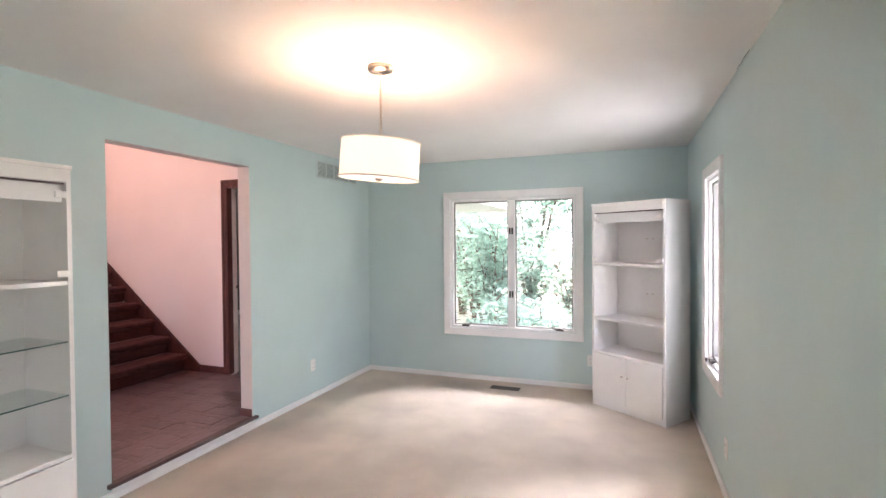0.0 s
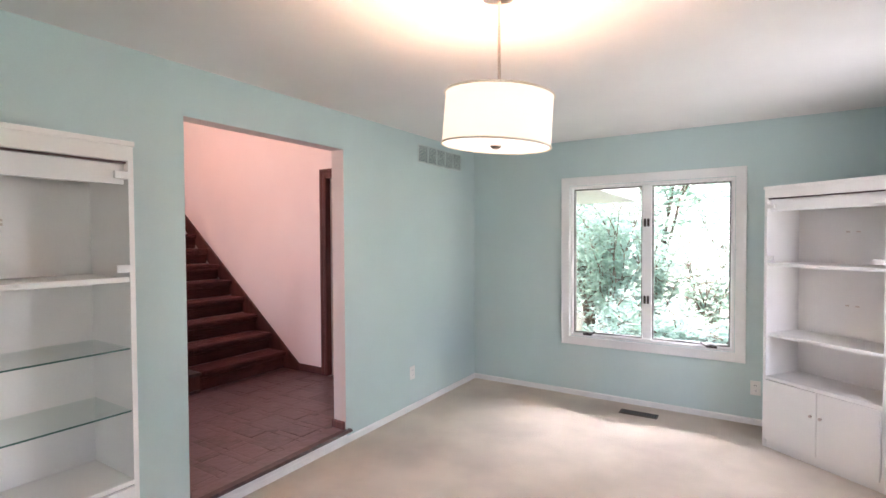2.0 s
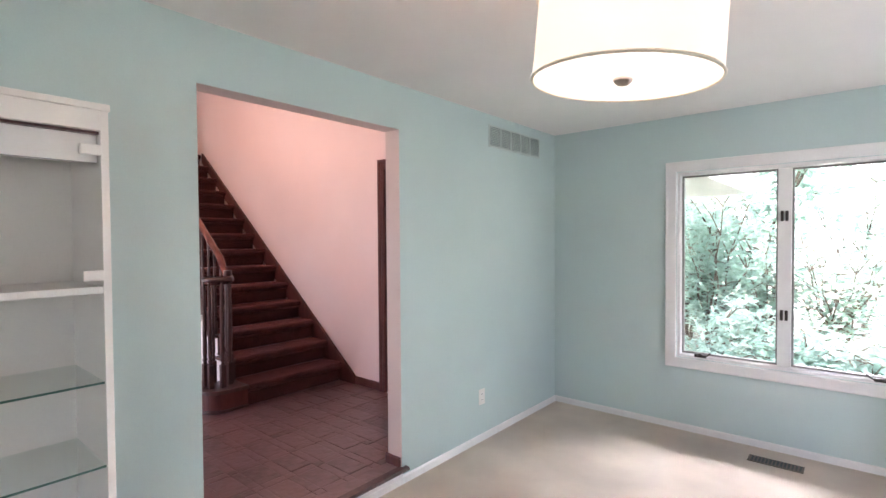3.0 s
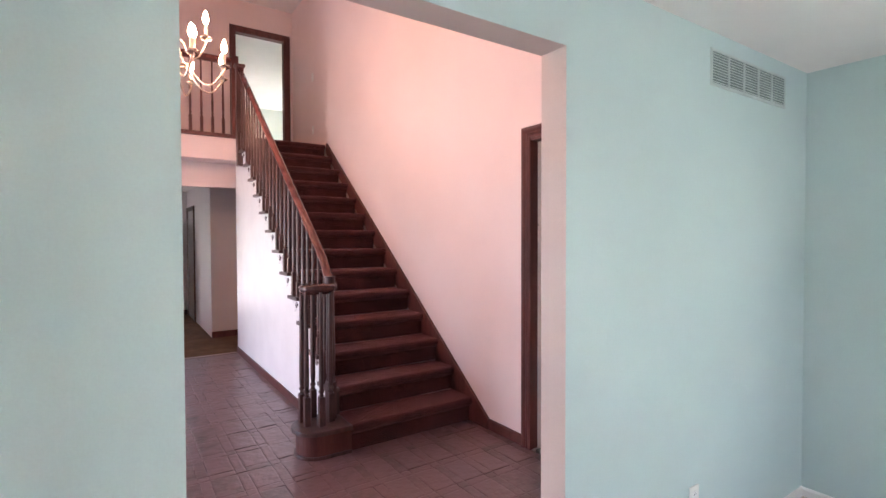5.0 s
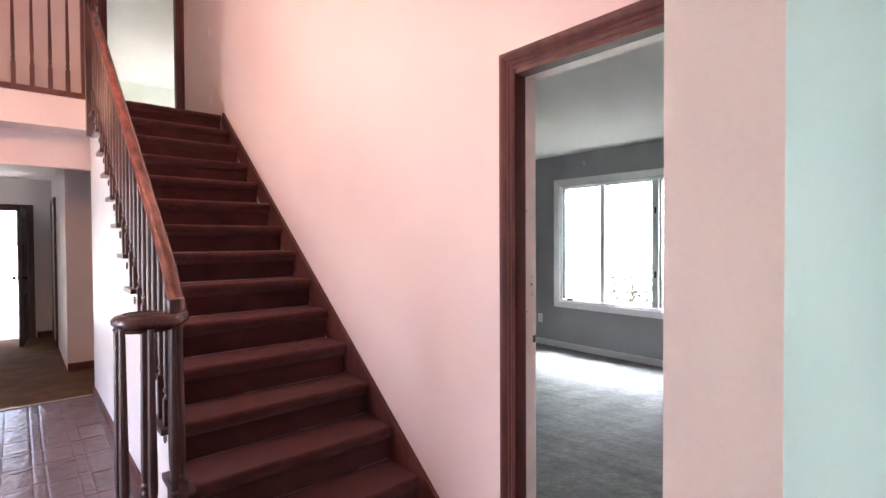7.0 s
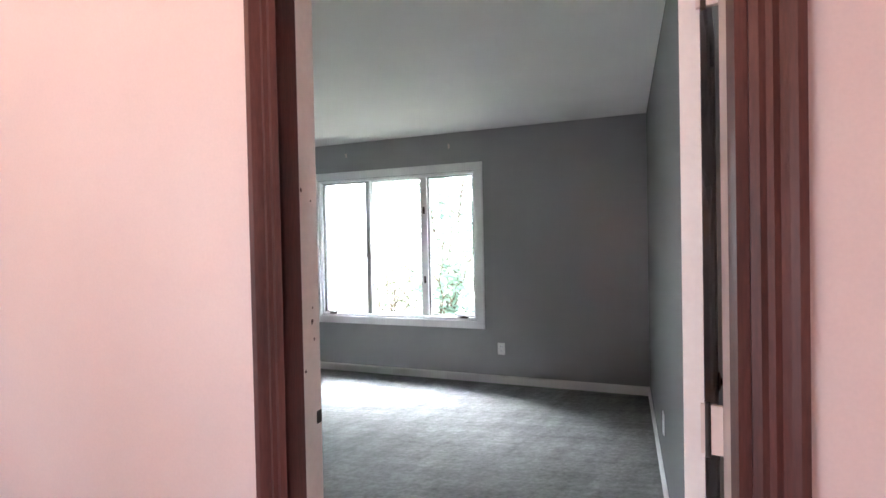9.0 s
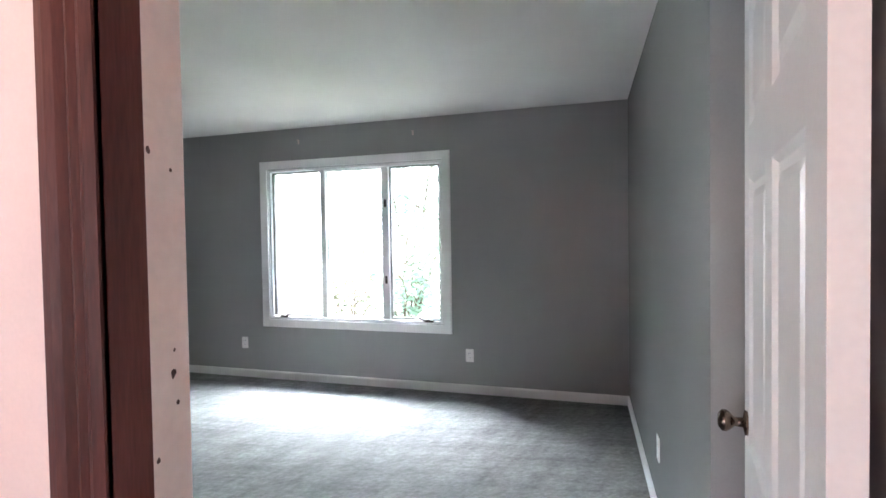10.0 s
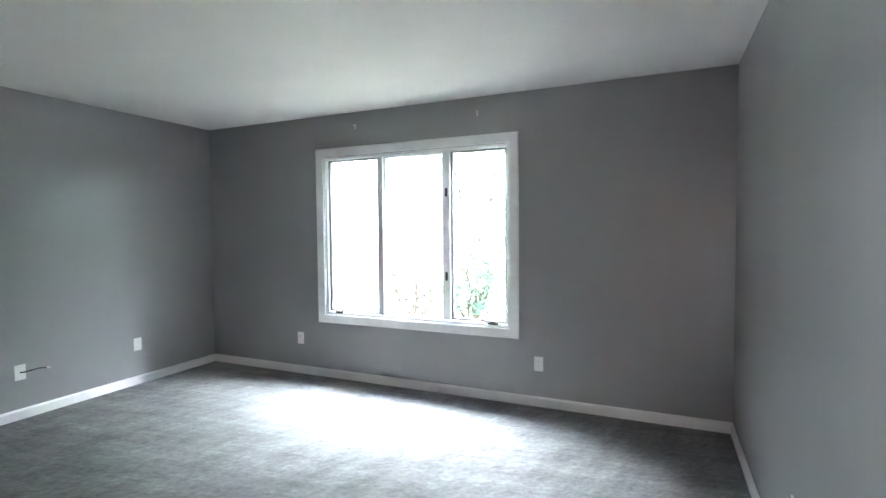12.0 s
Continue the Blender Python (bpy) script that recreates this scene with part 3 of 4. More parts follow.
def panel_door(name, x, y, z, rz, width, height, material, knob, label, hinge):
    """Six-panel door hung at its base corner and swung to rz; its leaf runs along local x, panels on both faces."""
    d = thing(name, x, y, z, label, "door", kind="structure", rz=rz)
    k, kz = width / 0.80, height / 2.03
    th = 0.035
    bm = bmesh.new()
    xs = sorted({0, width, *(p * k for q in DOOR_PANELS for p in q[:2])})
    zs = sorted({0, height, *(p * kz for q in DOOR_PANELS for p in q[2:])})
    for face, n in ((0.0, 1), (th, -1)):
        for a, b in zip(xs, xs[1:]):
            for lo, hi in zip(zs, zs[1:]):
                mid = ((a + b) / 2 / k, (lo + hi) / 2 / kz)
                inset = any(q[0] < mid[0] < q[1] and q[2] < mid[1] < q[3] for q in DOOR_PANELS)
                if not inset:
                    bm.faces.new([bm.verts.new(c) for c in ((a, face, lo), (b, face, lo), (b, face, hi), (a, face, hi))])
                    continue
                rings = []
                for e, dep in ((0, 0), (0.012, 0.009), (0.03, 0.009), (0.05, 0.003)):
                    rings.append([bm.verts.new(c) for c in ((a + e, face + n * dep, lo + e), (b - e, face + n * dep, lo + e), (b - e, face + n * dep, hi - e), (a + e, face + n * dep, hi - e))])
                for r, q in zip(rings, rings[1:]):
                    for j in range(4):
                        bm.faces.new((r[j], r[(j + 1) % 4], q[(j + 1) % 4], q[j]))
                bm.faces.new(rings[-1])
    for q in (((0, 0, 0), (0, th, 0), (0, th, height), (0, 0, height)), ((width, 0, 0), (width, 0, height), (width, th, height), (width, th, 0)),
              ((0, 0, height), (0, th, height), (width, th, height), (width, 0, height)), ((0, 0, 0), (width, 0, 0), (width, th, 0), (0, th, 0))):
        bm.faces.new([bm.verts.new(c) for c in q])
    bmesh.ops.remove_doubles(bm, verts=bm.verts, dist=1e-5)
    bmesh.ops.recalc_face_normals(bm, faces=bm.faces)
    part("leaf", bm, material, d)
    for s, y0 in ((-1, 0.0), (1, th)):
        prof = [(0.030, 0.0), (0.030, 0.006), (0.012, 0.010), (0.011, 0.028), (0.020, 0.036), (0.027, 0.046), (0.026, 0.056), (0.016, 0.064), (0.0, 0.066)]
        kb = lathe(prof, 18)
        bmesh.ops.transform(kb, matrix=Matrix.Translation((width - 0.065, y0, 0.90)) @ Matrix.Rotation(radians(90 if s < 0 else -90), 4, "X"), verts=kb.verts)
        part("door_knob", kb, knob, d, "round aged bronze door knob", smooth=True)
    for hz in (0.2, height / 2, height - 0.2):
        hg = part("hinge", box(-0.010, 0.001, -0.030, 0.006, hz - 0.045, hz + 0.045), hinge, d, "paint-covered hinge" if hinge is M_JAMBW else "")
        part("hinge_pin", lathe([(0.0, -0.052), (0.005, -0.050), (0.005, 0.050), (0.0, 0.052)], 10, None, (-0.010, -0.006, hz)), M_BRONZE, hg)
    return d


def cased_doorway(name, axis, c, s, o, depth, wood, label, left_out=False):
    """Fluted casing round a doorway on side s of the wall, and the jamb boards through the wall."""
    t = thing(name, 0, 0, 0, label, "door frame", kind="structure")
    u0, u1, z0, z1 = o
    part("casing", frame_bm(axis, c, s, u0, u1, z0, z1, FLUTED, closed=False), wood, t, "fluted red-brown wood casing")
    ul = u0 - 0.018 if left_out else u0
    part("jamb", frame_bm(axis, c, -s, ul + 0.018, u1 - 0.018, z0, z1 - 0.018, [(0.0, -0.006), (0.0, depth[0]), (0.0178, depth[0]), (0.0178, -0.006)], closed=False), wood, t, "dark red-brown jamb board")
    if depth[1] > depth[0]:
        part("jamb_inner", frame_bm(axis, c, -s, ul + 0.0178, u1 - 0.0178, z0, z1 - 0.0178, [(0.0, depth[0]), (0.0, depth[1]), (0.0176, depth[1]), (0.0176, depth[0])], closed=False), M_JAMBW, t, "chipped off-white jamb board")
    return t


dg = cased_doorway("door_frame_1", "y", YS, -1, DOORG, (0.058, 0.124), M_WOOD, "red-brown fluted door frame with a chipped white inner jamb", True)
for hx, hz, k in ((0.100, 1.578, 0.6), (0.098, 1.325, 0.5), (0.095, 1.292, 1.3), (0.102, 1.249, 0.8), (0.064, 1.60, 0.9), (0.066, 1.18, 0.8)):
    ring = [(hx + k * random.uniform(0.002, 0.0045) * math.cos(a), hz + k * random.uniform(0.003, 0.007) * math.sin(a)) for a in [2 * math.pi * j / 9 for j in range(9)]]
    chip = prism(ring, DOORG[0] - 0.0004, DOORG[0] + 0.0004, "x")
    for v in chip.verts:
        v.co.y += YS
    part("paint_chip", chip, M_BALU, dg, "dark chip in the paint")
part("strike_plate", box(DOORG[0] - 0.0003, DOORG[0] + 0.0012, YS + 0.104, YS + 0.122, 1.045, 1.075), M_BRONZE, dg)
panel_door("door_1", -3.205, YG + 0.012, F + 0.006, 79.5, 0.845, 2.03, M_TRIM, M_KNOB, "white six-panel door standing open against the wall", M_JAMBW)
cased_doorway("door_frame_2", "x", HX, 1, (2.17, 2.915, F, 1.945), (0.12, 0.12), M_BALU, "dark brown frame of the open outside door")
panel_door("door_2", HX + 0.03, 2.875, F + 0.014, -5.5, 0.72, 1.83, M_DARKDOOR, M_KNOB, "dark brown outside door standing open", M_BRONZE)
cased_doorway("door_frame_3", "x", -9.7, 1, (3.63, 4.395, S, 4.695), (0.11, 0.11), M_WOOD, "red-brown door frame of the upper room")
t4 = thing("door_frame_4", 0, 0, 0, "dark brown closed side door frame in the hall", "door frame", kind="structure")
part("casing", frame_bm("y", HR, -1, -11.72, -10.95, F, 2.0, FLUTED, closed=False), M_BALU, t4)
part("leaf", box(-11.72, -10.95, HR - 0.006, HR - 0.002, F, 2.0), M_TRIM, t4)


# ---- staircase ----
RISE, RUN, X1, NSTEP = 0.187, 0.239, -4.65, 14
Y0S, Y1S = 3.352, 4.333
stair = thing("staircase", X1, 3.8, F, "straight staircase with maroon carpet and wood ends", "staircase")
OX, OY, OZ = X1, 3.8, F


def loc(bm, ox=OX, oy=OY, oz=OZ):
    bmesh.ops.translate(bm, vec=(-ox, -oy, -oz), verts=bm.verts)
    return bm


def nosing(n):
    return X1 - (n - 1) * RUN, F + n * RISE


for n in range(1, NSTEP + 1):
    xn, zn = nosing(n)
    zb = zn - RISE
    prof = [(xn - 0.044, zb + 0.002), (xn - 0.040, zn - 0.075)]
    prof += [(xn - 0.026 + 0.026 * math.cos(a), zn - 0.03 + 0.03 * math.sin(a)) for a in [math.pi * (-0.42 + 0.92 * k / 7) for k in range(8)]]
    prof += [(xn - RUN - 0.042, zn), (xn - RUN - 0.042, zb + 0.002)]
    part("step", loc(prism(prof, Y0S, Y1S, "y")), M_STAIRC, stair, smooth=False)
    if n < NSTEP:
        y0 = 3.275
        te = prism([(xn + 0.006, zn - 0.026), (xn + 0.012, zn - 0.013), (xn + 0.006, zn), (xn - RUN + 0.004, zn), (xn - RUN + 0.004, zn - 0.026)], y0, Y0S, "y")
        if n > 1:
            part("tread_end", loc(te), M_BALU, stair, "dark wood tread end")
            part("riser_end", loc(box(xn - 0.032, xn - 0.008, 3.317, Y0S + 0.004, zn - RISE, zn - 0.026)), M_BALU, stair)
            sc = [(xn - 0.015, zn - 0.03), (xn - 0.215, zn - 0.03), (xn - 0.215, zn - 0.06)]
            sc += [(xn - 0.165 + 0.04 * math.cos(a), zn - 0.09 + 0.04 * math.sin(a)) for a in [math.pi * (0.75 - 1.1 * k / 8) for k in range(9)]]
            sc += [(xn - 0.09, zn - 0.105), (xn - 0.05, zn - 0.15), (xn - 0.015, zn - 0.165)]
            br = part("bracket", loc(prism(sc[::-1], 3.31, 3.32, "y")), M_TRIM, stair, "white scroll bracket")
            ring = bmesh.new()
            pts = [(xn - 0.085 + (0.03 - 0.0016 * k) * math.cos(k * 0.6), 3.307, zn - 0.075 + (0.03 - 0.0016 * k) * math.sin(k * 0.6)) for k in range(16)]
            part("scroll", loc(tube(pts, 0.003, seg=6, bm=ring)), M_BALU, br, "thin dark scroll line")
# closed side under the steps
side = [(nosing(2)[0] - 0.012, F), (nosing(2)[0] - 0.012, nosing(2)[1] - 0.026)]
for n in range(2, NSTEP):
    xn, zn = nosing(n)
    side += [(xn - RUN - 0.012, zn - 0.026), (xn - RUN - 0.012, zn + RISE - 0.026)]
side += [(BX, S - 0.03), (BX, F)]
part("side_panel", loc(prism(side, 3.32, 3.352, "y")), M_TRIM, stair, "white painted panel under the steps")
part("side_baseboard", loc(box(BX, nosing(2)[0] - 0.02, 3.308, 3.32, F, F + 0.075)), M_WOOD, stair)
st = [(-4.47, F), (-4.47, F + 0.075), (-7.74, F + 0.075 + 3.27 * 0.782), (-7.74, S - 0.12), (-4.72, F)]
part("string_board", loc(prism(st, 4.334, 4.3578, "y")), M_WOOD, stair, "red-brown wood string board on the wall")
# rounded start step
cx, cy, rr = -4.815, 3.168, 0.140


def capsule(r, front):
    pts = [(cx + r * math.sin(a), cy - r * math.cos(a)) for a in [math.pi * (-0.5 + k / 18) for k in range(19)]]
    return pts + [(cx + r, Y0S - 0.002), (cx - r, Y0S - 0.002)]


part("start_step", loc(prism(capsule(rr, 0), F, F + RISE - 0.03, "z")), M_WOOD, stair, "rounded wood start step")
part("start_tread", loc(prism(capsule(rr + 0.028, 0), F + RISE - 0.03, F + RISE, "z"), OX, OY, OZ), M_BALU, stair, "rounded wood start tread", bevel=0.006)
part("start_shoe", loc(prism(capsule(rr + 0.012, 0), F, F + 0.022, "z")), M_BALU, stair, bevel=0.004)


# ---- railings ----
def baluster_bm(x, y, z0, z1, block=0.17, s=0.017):
    """Turned baluster: square foot, ring, tapered round shaft."""
    bm = box(x - s, x + s, y - s, y + s, z0, z0 + block)
    h = z1 - z0 - block
    q = s / 0.017
    lathe([(q * r, z) for r, z in ((0.012, 0), (0.015, 0.006), (0.012, 0.012), (0.010, 0.02), (0.016, 0.03), (0.0165, 0.04), (0.011, 0.05), (0.0145, 0.09), (0.0145, 0.16), (0.012, h * 0.55), (0.0095, h))], 10, bm, (x, y, z0 + block))
    return bm


RY = 3.30
rail = thing("stair_railing", -4.86, 3.22, F + RISE, "dark wood stair railing with turned balusters and volute", "railing")
RO = (-4.86, 3.22, F + RISE)


def rail_z(x):
    return nosing(1)[1] + (X1 - x) / RUN * RISE + 0.775


path = [(x, RY, rail_z(x)) for x in np.linspace(-7.72, -5.12, 12)]
path += [(-5.04, RY, rail_z(-5.04) - 0.004), (-4.97, RY, 1.272), (-4.92, RY, 1.236), (-4.87, RY - 0.002, 1.205)]
for k in range(1, 27):
    a = math.pi / 2 - k * math.pi / 13
    r = 0.115 - 0.0026 * k
    path.append((-4.865 + r * math.cos(a), 3.185 + r * math.sin(a), 1.185))
part("handrail", loc(tube(path[:16], 0.031, 0.027, 12), *RO), M_RAIL, rail, "red-brown handrail curling into a volute", smooth=True)
# Volute and cap use the copy with shade in its colour.
part("volute", loc(tube(path[15:], 0.031, 0.027, 12), *RO), M_VOL, rail, "volute at the rail end with shade painted in", smooth=True)
fillet = [(p[0], p[1], p[2] - 0.03) for p in path[:15]]
part("rail_fillet", loc(tube(fillet, 0.018, 0.012, 8), *RO), M_BALU, rail)
cap = lathe([(0.0, 1.145), (0.098, 1.147), (0.106, 1.156), (0.100, 1.166), (0.110, 1.176), (0.112, 1.192), (0.10, 1.204), (0.06, 1.209), (0.0, 1.210)], 32, None, (-4.865, 3.18, 0))
part("volute_cap", loc(cap, *RO), M_VOL, rail, smooth=False)
for n in range(2, NSTEP):
    xn, zn = nosing(n)
    for k, dx in enumerate((0.05, 0.165)):
        if n == 2 and k == 0:
            continue
        x = xn - dx
        part("baluster", loc(baluster_bm(x, RY + 0.012, zn, rail_z(x) - 0.03, 0.12 if k == 0 else 0.20), *RO), M_BALU, rail)
for a in (-115, -60, 0, 60, 175, 235):
    x, y = -4.855 + 0.095 * math.cos(radians(a)), 3.178 + 0.095 * math.sin(radians(a))
    part("baluster", loc(baluster_bm(x, y, F + RISE, 1.165, 0.19, 0.0195), *RO), M_BALU, rail)
nw = box(-0.030, 0.030, -0.030, 0.030, 0, 0.25)
lathe([(0.024, 0), (0.034, 0.014), (0.024, 0.03), (0.030, 0.07), (0.031, 0.2), (0.026, 0.60), (0.034, 0.66), (0.034, 0.72)], 16, nw, (0, 0, 0.25))
bmesh.ops.translate(nw, vec=(0.0, 0.06, 0), verts=nw.verts)
part("newel", nw, M_BALU, rail)
un = box(-7.785, -7.705, RY - 0.04, RY + 0.04, 2.36, 3.50)
box(-7.80, -7.69, RY - 0.055, RY + 0.055, 3.50, 3.53, un)
part("newel", loc(un, *RO), M_BALU, rail, "square upper newel post", bevel=0.004)

balc = thing("balcony_railing", -7.965, 2.0, S + 0.035, "red-brown wood balcony railing with slim balusters", "railing")
BO = (-7.965, 2.0, S + 0.035)
part("handrail", loc(tube([(-7.965, y, 3.635) for y in np.linspace(-0.2, 3.29, 6)], 0.034, 0.03, 10), *BO), M_RAIL, balc, smooth=True)
part("rail_fillet", loc(box(-7.985, -7.945, -0.2, 3.29, 3.585, 3.612), *BO), M_WOOD, balc)
for k in range(29):
    y = 3.275 - 0.1165 * (k + 1)
    if y > -0.15:
        part("baluster", loc(baluster_bm(-7.965, y, S + 0.035, 3.59, 0.18, 0.016), *BO), M_WOOD, balc)
part("newel", loc(box(-8.005, -7.925, 3.25, 3.33, S + 0.035, 3.69), *BO), M_WOOD, balc, bevel=0.005)
part("link_rail", loc(box(-7.93, -7.79, 3.29, 3.36, 3.49, 3.54), *BO), M_WOOD, balc, bevel=0.005)


# ---- lamps ----
def drum_pendant(x, y):
    p = thing("pendant_lamp", x, y, ZC, "lit pendant lamp with cream drum shade and nickel canopy", "lamp")
    part("canopy", lathe([(0.0, -0.034), (0.03, -0.034), (0.062, -0.026), (0.066, -0.012), (0.066, 0.0)], 28), M_NICKEL, p, "round nickel canopy", smooth=True)
    part("rod", lathe([(0.006, -0.50), (0.006, -0.03)], 10), M_NICKEL, p)
    zt, zb, r = 2.070 - ZC, 1.882 - ZC, 0.206
    sh = bmesh.new()
    for a, b in (((r, zb), (r - 0.004, zt)), ((r - 0.008, zt), (r - 0.005, zb))):
        seg = 48
        r0 = [sh.verts.new((a[0] * math.cos(2 * math.pi * k / seg), a[0] * math.sin(2 * math.pi * k / seg), a[1])) for k in range(seg)]
        r1 = [sh.verts.new((b[0] * math.cos(2 * math.pi * k / seg), b[0] * math.sin(2 * math.pi * k / seg), b[1])) for k in range(seg)]
        for k in range(seg):
            sh.faces.new((r0[k], r0[(k + 1) % seg], r1[(k + 1) % seg], r1[k]))
    part("shade", sh, M_SHADE, p, "glowing cream fabric drum shade", smooth=True)
    for zz in (zt, zb):
        part("shade_ring", tube([((r + 0.0005) * math.cos(k * math.pi / 24), (r + 0.0005) * math.sin(k * math.pi / 24), zz) for k in range(49)], 0.004, seg=6), M_CANDLE, p)
    part("diffuser", lathe([(0.0, zb + 0.004), (r - 0.007, zb + 0.004), (r - 0.007, zb + 0.008), (0.0, zb + 0.008)], 48), M_DIFF, p, "white glowing diffuser disc")
    part("finial", lathe([(0.0, zb - 0.014), (0.012, zb - 0.012), (0.022, zb - 0.003), (0.022, zb + 0.003)], 16), M_NICKEL, p, smooth=True)
    for k in range(3):
        a = k * 2 * math.pi / 3
        part("bulb", lathe([(0.0, -0.035), (0.02, -0.03), (0.03, 0.0), (0.022, 0.03), (0.012, 0.05)], 12, None, (0.08 * math.cos(a), 0.08 * math.sin(a), zt - 0.08)), M_DRUMB, p, smooth=True)
        part("spider_arm", tube([(0, 0, zt - 0.02), ((r - 0.006) * math.cos(a), (r - 0.006) * math.sin(a), zt - 0.004)], 0.003, seg=6), M_NICKEL, p)
    askew = Matrix.Translation((0, 0, zt)) @ Matrix.Rotation(radians(4.6), 4, "Y") @ Matrix.Translation((0, 0, -zt))
    for ob in p.children:
        if not ob.name.startswith(("canopy", "rod")):
            ob.matrix_local = askew


drum_pendant(-1.120, 2.405)


def chandelier(x, y, z):
    c = thing("chandelier", x, y, ZT, "lit brass chandelier with candle arms on two tiers", "chandelier")
    b = z - ZT
    part("body", lathe([(0.0, b), (0.012, b + 0.004), (0.022, b + 0.018), (0.014, b + 0.034), (0.05, b + 0.06), (0.072, b + 0.10), (0.06, b + 0.145), (0.03, b + 0.165), (0.045, b + 0.18), (0.03, b + 0.20),
                        (0.02, b + 0.25), (0.036, b + 0.28), (0.036, b + 0.30), (0.02, b + 0.33), (0.03, b + 0.38), (0.045, b + 0.42), (0.026, b + 0.46), (0.016, b + 0.52), (0.024, b + 0.58), (0.01, b + 0.66)], 24), M_BRASS, c, smooth=True)
    part("chain", tube([(0, 0, b + 0.66), (0, 0, -0.03)], 0.006, seg=8), M_BRASS, c)
    part("canopy", lathe([(0.02, -0.04), (0.06, -0.02), (0.065, 0.0)], 20), M_BRASS, c, smooth=True)
    for tier, (count, reach, base, tip) in enumerate(((8, 0.385, 0.155, 0.16), (5, 0.26, 0.31, 0.36))):
        for k in range(count):
            a = 2 * math.pi * (k + 0.35 + 0.5 * tier) / count
            pts = []
            for i in range(15):
                t = i / 14
                r = 0.03 + (reach - 0.03) * (t ** 0.85)
                zz = base + (tip - base) * t + 0.055 * math.sin(math.pi * min(1, t * 3.0)) * (t < 0.34) - 0.10 * math.sin(math.pi * max(0.0, (t - 0.30) / 0.70))
                pts.append((r * math.cos(a), r * math.sin(a), b + zz))
            pts.append((reach * math.cos(a), reach * math.sin(a), b + tip + 0.02))
            arm = part("arm", tube(pts, 0.0075, seg=8), M_BRASS, c, smooth=True)
            tipp = (reach * math.cos(a), reach * math.sin(a), b + tip)
            part("drip_pan", lathe([(0.004, 0.012), (0.03, 0.018), (0.042, 0.028), (0.043, 0.03), (0.028, 0.024), (0.014, 0.03), (0.016, 0.05)], 16, None, tipp), M_BRASS, arm, smooth=True)
            part("candle", lathe([(0.0115, 0.03), (0.0115, 0.125)], 12, None, tipp), M_CANDLE, arm, "ivory candle sleeve")
            part("bulb", lathe([(0.006, 0.125), (0.016, 0.14), (0.021, 0.162), (0.015, 0.19), (0.005, 0.218), (0.0, 0.226)], 12, None, tipp), M_BULB, arm, "lit flame bulb", smooth=True)


chandelier(-5.65, 2.40, 2.55)
hl = thing("ceiling_lamp", -11.3, 2.475, 2.38, "lit square white hall ceiling lamp", "lamp")
part("base", box(-0.15, 0.15, -0.15, 0.15, -0.02, 0), M_TRIM, hl, bevel=0.003)
part("shade", box(-0.165, 0.165, -0.165, 0.165, -0.155, -0.02), M_HALLL, hl, "glowing white glass shade", bevel=0.02)


